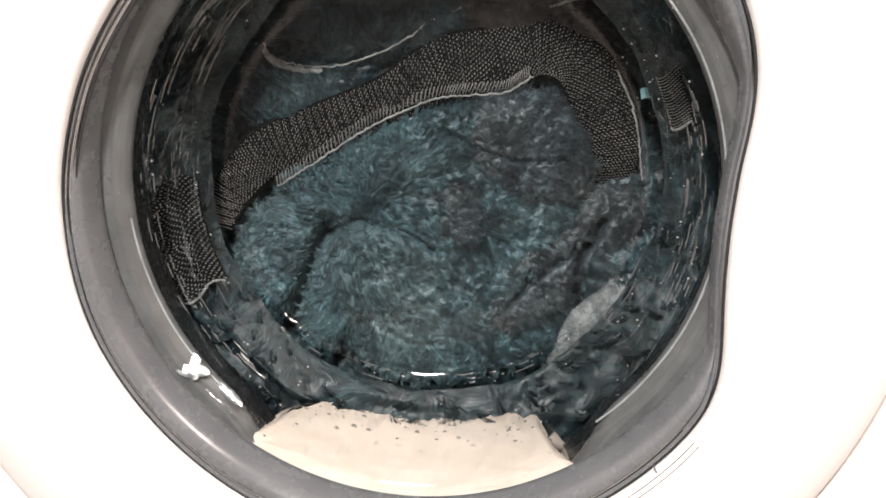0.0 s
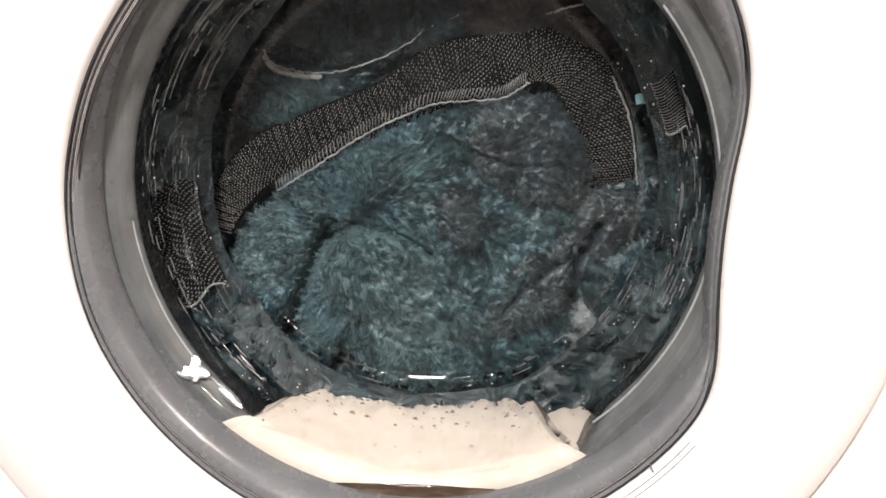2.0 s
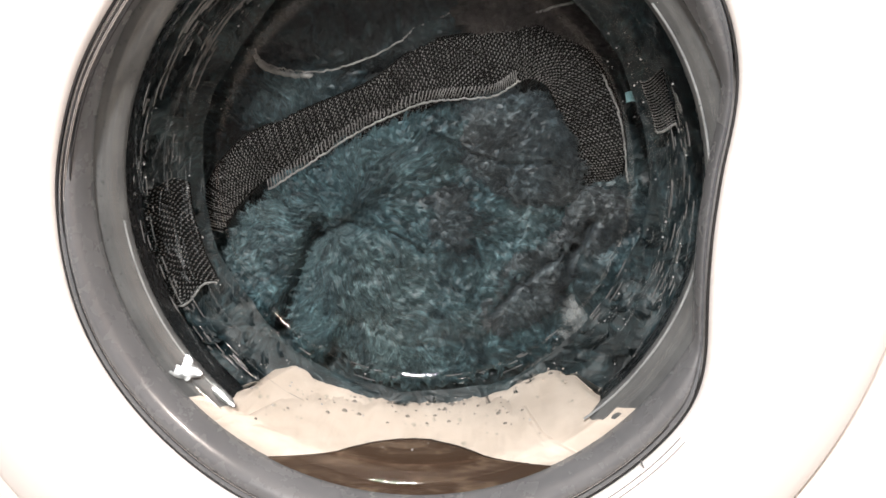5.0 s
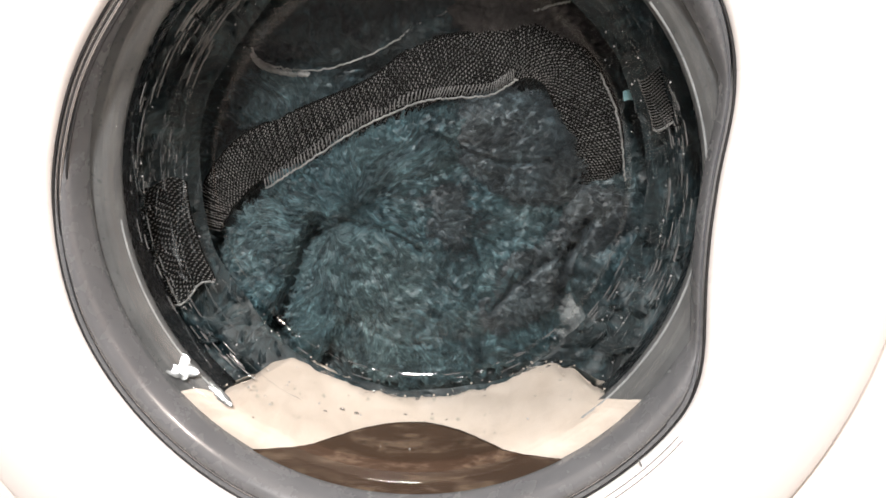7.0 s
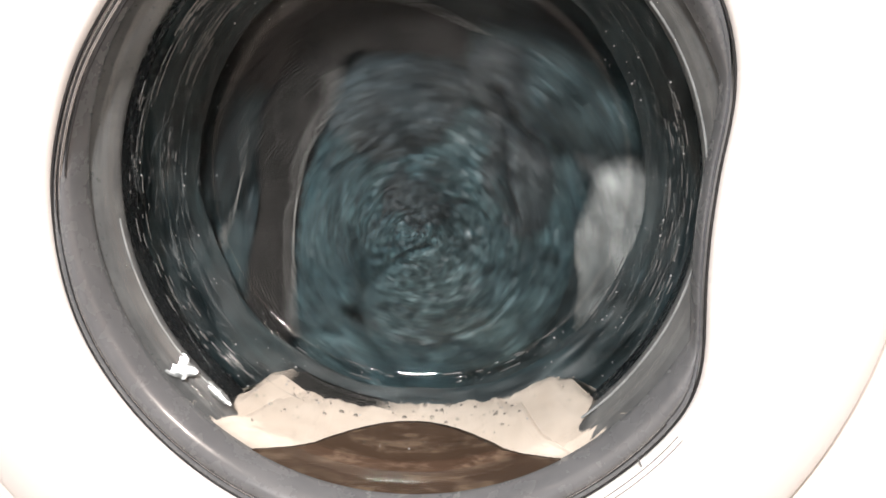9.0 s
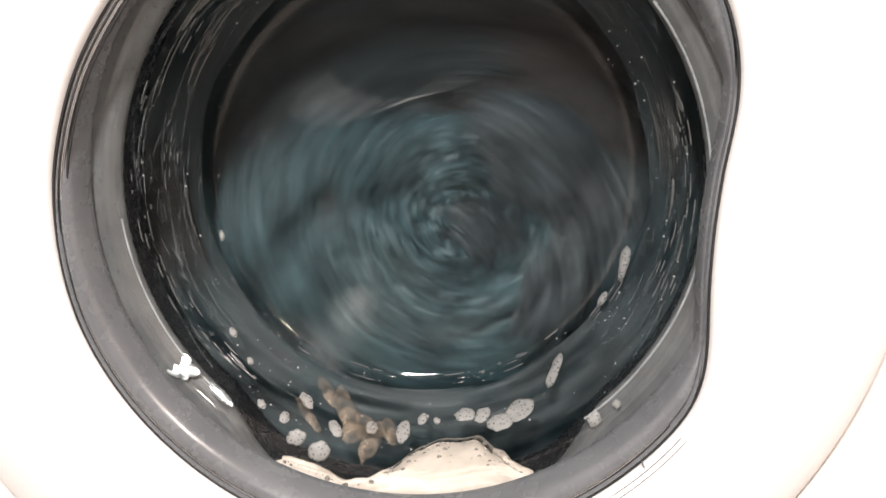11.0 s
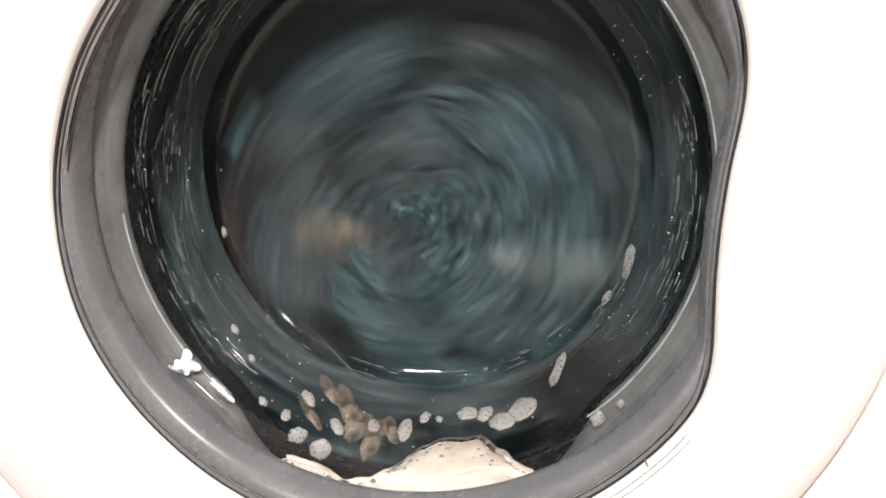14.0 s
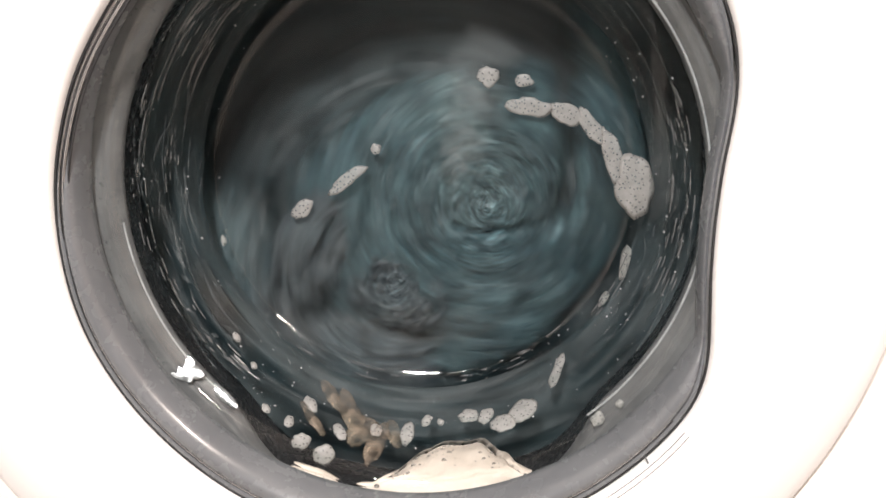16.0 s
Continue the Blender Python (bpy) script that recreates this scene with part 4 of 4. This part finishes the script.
def blob_mesh(name, seed, rx, rz, thick, material):
    """A flat, ragged foam lump."""
    v, segs, rings = [], 26, 6
    for i in range(rings):
        u = i / (rings - 1)
        for j in range(segs):
            a = 2 * math.pi * j / segs
            e = 1 + 0.3 * noise.noise(Vector((math.cos(a) * 1.4, math.sin(a) * 1.4, seed))) + 0.12 * noise.noise(Vector((math.cos(a) * 4, math.sin(a) * 4, seed)))
            v.append((rx * e * u * math.cos(a), -thick * (1 - u * u), rz * e * u * math.sin(a)))
    v += [(x * 0.9, thick * 0.5, z * 0.9) for x, y, z in v[-segs:]]
    return mesh_from(name, v, grid_faces(rings + 1, segs, True), material)


# foam lump caught by the load, and a tan streak of scum on it
lump = tagged(new("foam_lump", blob_mesh("foam_lump", 3.0, 0.056, 0.024, 0.003, thin_foam)), "thin bluish-white foam smeared on the load", "foam")
LUMP_AT = (0.098, -0.060)
streak = tagged(new("foam_streak", blob_mesh("foam_streak", 9.0, 0.045, 0.014, 0.002, faint_foam)), "thin pale foam streak on the turning load", "foam")
STREAK_AT = (-0.053, -0.073)
tan_patch = tagged(new("scum_patch", blob_mesh("scum_patch", 14.0, 0.034, 0.013, 0.002, tan_foam)), "tan scum smeared on the turning load", "foam")
TAN_AT = (0.020, 0.048)

# foam flecks that splash onto the glass once the drum runs: place round the bowl, half width, half height
FLECKS = [((-0.0632, 0.0851, 0.0474), 0.0045, 0.0055), ((-0.0581, 0.0851, 0.0291), 0.0050, 0.0068), ((-0.0754, 0.0851, 0.0271), 0.0035, 0.0042), ((-0.0878, 0.0851, 0.0160), 0.0030, 0.0038),
          ((-0.0928, 0.0851, -0.0089), 0.0028, 0.0040), ((-0.1046, 0.0851, -0.0056), 0.0026, 0.0033), ((-0.0763, 0.0851, 0.0088), 0.0026, 0.0030), ((-0.1177, 0.0795, -0.0355), 0.0026, 0.0036),
          ((0.1158, 0.0741, -0.0468), 0.0050, 0.0125), ((0.1045, 0.0741, -0.0685), 0.0036, 0.0060), ((0.0772, 0.0526, -0.1041), 0.0042, 0.0130), ((0.0948, 0.0053, -0.1134), 0.0038, 0.0042),
          ((0.0042, 0.0435, -0.1316), 0.0034, 0.0050), ((-0.0226, 0.0313, -0.1324), 0.0042, 0.0052), ((-0.0054, 0.0310, -0.1344), 0.0044, 0.0085), ((-0.0784, 0.0140, -0.1139), 0.0030, 0.0034),
          ((-0.0665, 0.0140, -0.1211), 0.0034, 0.0040), ((-0.0593, 0.0353, -0.1196), 0.0040, 0.0060), ((-0.0410, 0.0220, -0.1300), 0.0038, 0.0060), ((0.0279, 0.0436, -0.1286), 0.0070, 0.0055),
          ((0.0575, 0.0326, -0.1211), 0.0090, 0.0095), ((0.0469, 0.0290, -0.1264), 0.0085, 0.0070), ((0.0375, 0.0401, -0.1270), 0.0050, 0.0065), ((-0.0472, 0.0071, -0.1366), 0.0070, 0.0060), ((-0.0592, 0.0081, -0.1295), 0.0060, 0.0045), ((0.1057, 0.0048, -0.1048), 0.0024, 0.0026), ((-0.0491, 0.0851, 0.0324), 0.0015, 0.0018), ((-0.0684, 0.0851, 0.0184), 0.0022, 0.0026), ((-0.0546, 0.0851, 0.0119), 0.0016, 0.0020), ((-0.0991, 0.0851, 0.0024), 0.0018, 0.0022), ((-0.0932, 0.0851, 0.0068), 0.0018, 0.0020), ((-0.1131, 0.0851, -0.0208), 0.0020, 0.0024), ((-0.1071, 0.0851, -0.0235), 0.0015, 0.0018), ((-0.0336, 0.0851, 0.0186), 0.0012, 0.0014), ((-0.0015, 0.0851, 0.0113), 0.0011, 0.0013), ((-0.0050, 0.0851, 0.0703), 0.0014, 0.0018), ((-0.1016, 0.0431, -0.0839), 0.0030, 0.0036), ((-0.0905, 0.0363, -0.0978), 0.0024, 0.0028), ((0.0123, 0.0415, -0.1316), 0.0022, 0.0028)]
flecks = []
for k, (at, rx, rz) in enumerate(FLECKS):
    ob = tagged(new("foam_fleck", blob_mesh("foam_fleck", k * 1.37, rx * 0.85, rz * 0.92, 0.0010, fleck_foam)), "small bubbly foam fleck clinging to the door glass", "foam", "foam flecks on the glass")
    flecks.append(ob)
SCUM = [((-0.0385, 0.0415, -0.1264), 0.006, 0.017), ((-0.0500, 0.0488, -0.1199), 0.004, 0.012), ((-0.0209, 0.0206, -0.1353), 0.005, 0.016), ((-0.0300, 0.0300, -0.1320), 0.007, 0.013), ((-0.0130, 0.0330, -0.1350), 0.004, 0.010), ((-0.0560, 0.0250, -0.1240), 0.003, 0.012)]
for k, (at, rx, rz) in enumerate(SCUM):
    flecks.append(tagged(new("scum_smear", blob_mesh("scum_smear", 40 + k, rx, rz, 0.0010, tan_foam)), "thin tan scum smeared on the door glass", "foam", "tan smears on the glass"))
FLECKS += SCUM

# pale foam thrown across the glass near the end
SMEARS = [((0.1189, 0.0680, 0.4958), 0.0085, 0.0135, -5),
          ((0.1087, 0.0800, 0.5102), 0.0042, 0.015, -18),
          ((0.0970, 0.0845, 0.5256), 0.0036, 0.011, -35),
          ((0.0825, 0.0845, 0.5344), 0.009, 0.0042, 25),
          ((0.0619, 0.0845, 0.5381), 0.011, 0.0042, 8),
          ((0.0385, 0.0845, 0.5553), 0.005, 0.0045, 0),
          ((-0.0438, 0.0845, 0.4973), 0.011, 0.003, -38),
          ((-0.0263, 0.0845, 0.5154), 0.0024, 0.0026, 0),
          ((0.0584, 0.0845, 0.5528), 0.004, 0.0028, 0),
          ((-0.0710, 0.0845, 0.4804), 0.006, 0.0035, -40)]
smears = []
for k, (at, rx, rz, tilt) in enumerate(SMEARS):
    ob = tagged(new("foam_smear", blob_mesh("foam_smear", 70 + k * 2.3, rx * 1.25, rz * 1.25, 0.0007, fleck_foam)), "pale foam smear thrown across the door glass", "foam", "foam smears on the glass")
    smears.append((ob, pose(*at, 0, tilt, 0)))

# ---- what moves ----
TURN = [(0.0, 0.0), (8.2, 0.0), (8.4, 1.5), (8.5, 5.0), (8.6, 9.0), (8.7, 15.5), (8.8, 25.0), (8.9, 38.0), (9.0, 56.0), (9.1, 78.0), (9.2, 103.0)]


def turned(t):
    """Degrees that the drum has turned, anticlockwise as seen from the front."""
    for (a, u), (b, v) in zip(TURN, TURN[1:]):
        if t <= b:
            return u + (v - u) * (t - a) / (b - a)
    s = t - TURN[-1][0]
    ramp = min(s, 1.45)
    return TURN[-1][1] + 250 * ramp + 51.7 * ramp * ramp + 400 * max(0, s - 1.45)


def turn_times():
    return [0.0, 1.0, 2.0] + [8.2 + 0.1 * k for k in range(79)]


def rolling(ob, at, lag=0.0, sway=0.0, phase=0.0, sink=0.0):
    rows = []
    for t in turn_times():
        a = turned(t)
        grow = min(1, max(0, (t - 9.0) / 1.5))
        wob = sway * grow
        x = wob * math.sin(radians(a * 0.93) + phase) + (0.014 * grow if sway else 0)
        z = wob * math.cos(radians(a * 1.07) + phase) - (0.012 * grow if sway else 0)
        extra = lag * grow * math.sin(t * 2.1 + phase)
        rows.append((t, pose(at.x + x, at.y + sink * grow, at.z + z, 0, -(a + extra), 0)))
    walk(ob, rows)


# seconds, rise of the upper foam (metres)
LEVEL = [(0.0, -0.046), (0.5, -0.040), (1.0, -0.033), (1.5, -0.026), (2.0, -0.021), (2.5, -0.016), (3.0, -0.012), (3.5, -0.009), (4.2, -0.006), (5.3, -0.003), (6.3, -0.001), (7.0, 0.0),
         (8.4, 0.0), (8.8, -0.003), (9.0, -0.007), (9.2, -0.013), (9.4, -0.024), (9.8, -0.045), (11.3, -0.080), (16.0, -0.082)]


def motions():
    walk(foam_pool, [(t, pose(0, 0.014 * max(0, 1 - t / 2.5), 0.5 + rise)) for t, rise in LEVEL])
    for k, (ob, (level, t)) in enumerate(zip(water_layers, LAYERS)):
        down, up, gone = pose(0, 0, 0.478), pose(0, 0, 0.5), pose(0, 0, 0.44)
        fall = 9.18 - 0.02 * k
        walk(ob, [(0.0, down), (max(0.1, t - 0.9), down), (t, up), (fall, up), (fall + 0.12, pose(0, 0, 0.486)), (fall + 0.9, gone), (16.0, gone)])
    walk(low_foam, [(t, pose(0, 0, 0.5 + z)) for t, z in ((0.0, -0.0095), (0.5, -0.0080), (1.0, -0.0045), (2.0, 0.0), (8.9, 0.0), (9.2, -0.010), (9.8, -0.045), (11.3, -0.065), (16.0, -0.065))])
    walk(sump_foam, [(t, pose(0, 0, 0.5 + z)) for t, z in ((0.0, -0.045), (9.0, -0.045), (9.6, -0.004), (11.3, 0.0), (13.5, -0.001), (16.0, -0.003))])
    walk(drum, [(t, pose(DRUM_AT.x, 0, DRUM_AT.z, 0, -turned(t), 0)) for t in turn_times()])
    rolling(back_towel, DRUM_AT)
    rolling(collar_towel, Vector((0, 0, 0.5)))
    rolling(main_towel, DRUM_AT, 14, 0.022, 0.4)
    rolling(band_towel, DRUM_AT, 12, 0.012, 2.4, 0.011)
    rolling(grey_towel, DRUM_AT, 14, 0.016, 4.1)
    for ob, (x, z), lag in ((lump, LUMP_AT, 27.0), (streak, STREAK_AT, 0.0), (tan_patch, TAN_AT, 0.0)):
        rows = []
        for t in turn_times():
            a = turned(t)
            a -= min(a * 0.5, lag)
            if ob is lump:
                deep = 0.036 * min(1, max(0, (t - 9.4) / 0.8)) + 0.013 * min(1, t / 2) * min(1, max(0, (8.7 - t) / 0.4))
            elif ob is streak:
                deep = 0.035 * (1 - min(1, max(0, (t - 9.2) / 0.8)))
            else:
                deep = 0.035 * min(1, max(0, abs(t - 13.8) - 0.7) / 0.5)
            m = pose(DRUM_AT.x, 0.0905 + deep, DRUM_AT.z, 0, -a, 0) @ pose(x, 0, z, 0, -55, 0)
            rows.append((t, m))
        walk(ob, rows)
    rnd = random.Random(4)
    for ob, (at, rx, rz) in zip(flecks, FLECKS):
        a = math.atan2(at[2], at[0])
        flat = at[1] > 0.083
        tip = 0 if flat else (65 if at[1] > 0.012 else 20)
        face = pose(0, 0, 0, 0, 90 - math.degrees(a), 0) @ pose(0, 0, 0, tip, 0, 0) @ pose(0, 0, 0, 0, rnd.uniform(-30, 30) - 90 + math.degrees(a), 0)
        face.translation = (at[0], at[1] + 0.0014, 0.5 + at[2])
        low = pose(0.06 * math.cos(a), 0.05, 0.5 - 0.185, 40, 0, 0)
        start = 9.2 + 0.7 * rnd.random()
        end = face.copy()
        end.translation.z -= 0.002
        mid = face.copy()
        mid.translation.y += 0.006
        if flat:
            start, left = 11.70 + 0.15 * rnd.random(), 12.95 + 0.3 * rnd.random()
            slid = pose(at[0] * 0.5, at[1] + 0.045, 0.5 - 0.200, 0, 0, 0)
            walk(ob, [(0.0, low), (start, low), (start + 0.2, face), (left, end), (left + 0.3, slid), (16.0, slid)])
        else:
            walk(ob, [(0.0, low), (start, low), (start + 0.5, mid), (start + 1.0, face), (16.0, end)])
    for ob, m in smears:
        low = pose(m.translation.x * 0.5, 0.130, 0.5 - 0.205, 0, 0, 0)
        walk(ob, [(0.0, low), (15.55, low), (15.8, m), (16.0, m)])


motions()
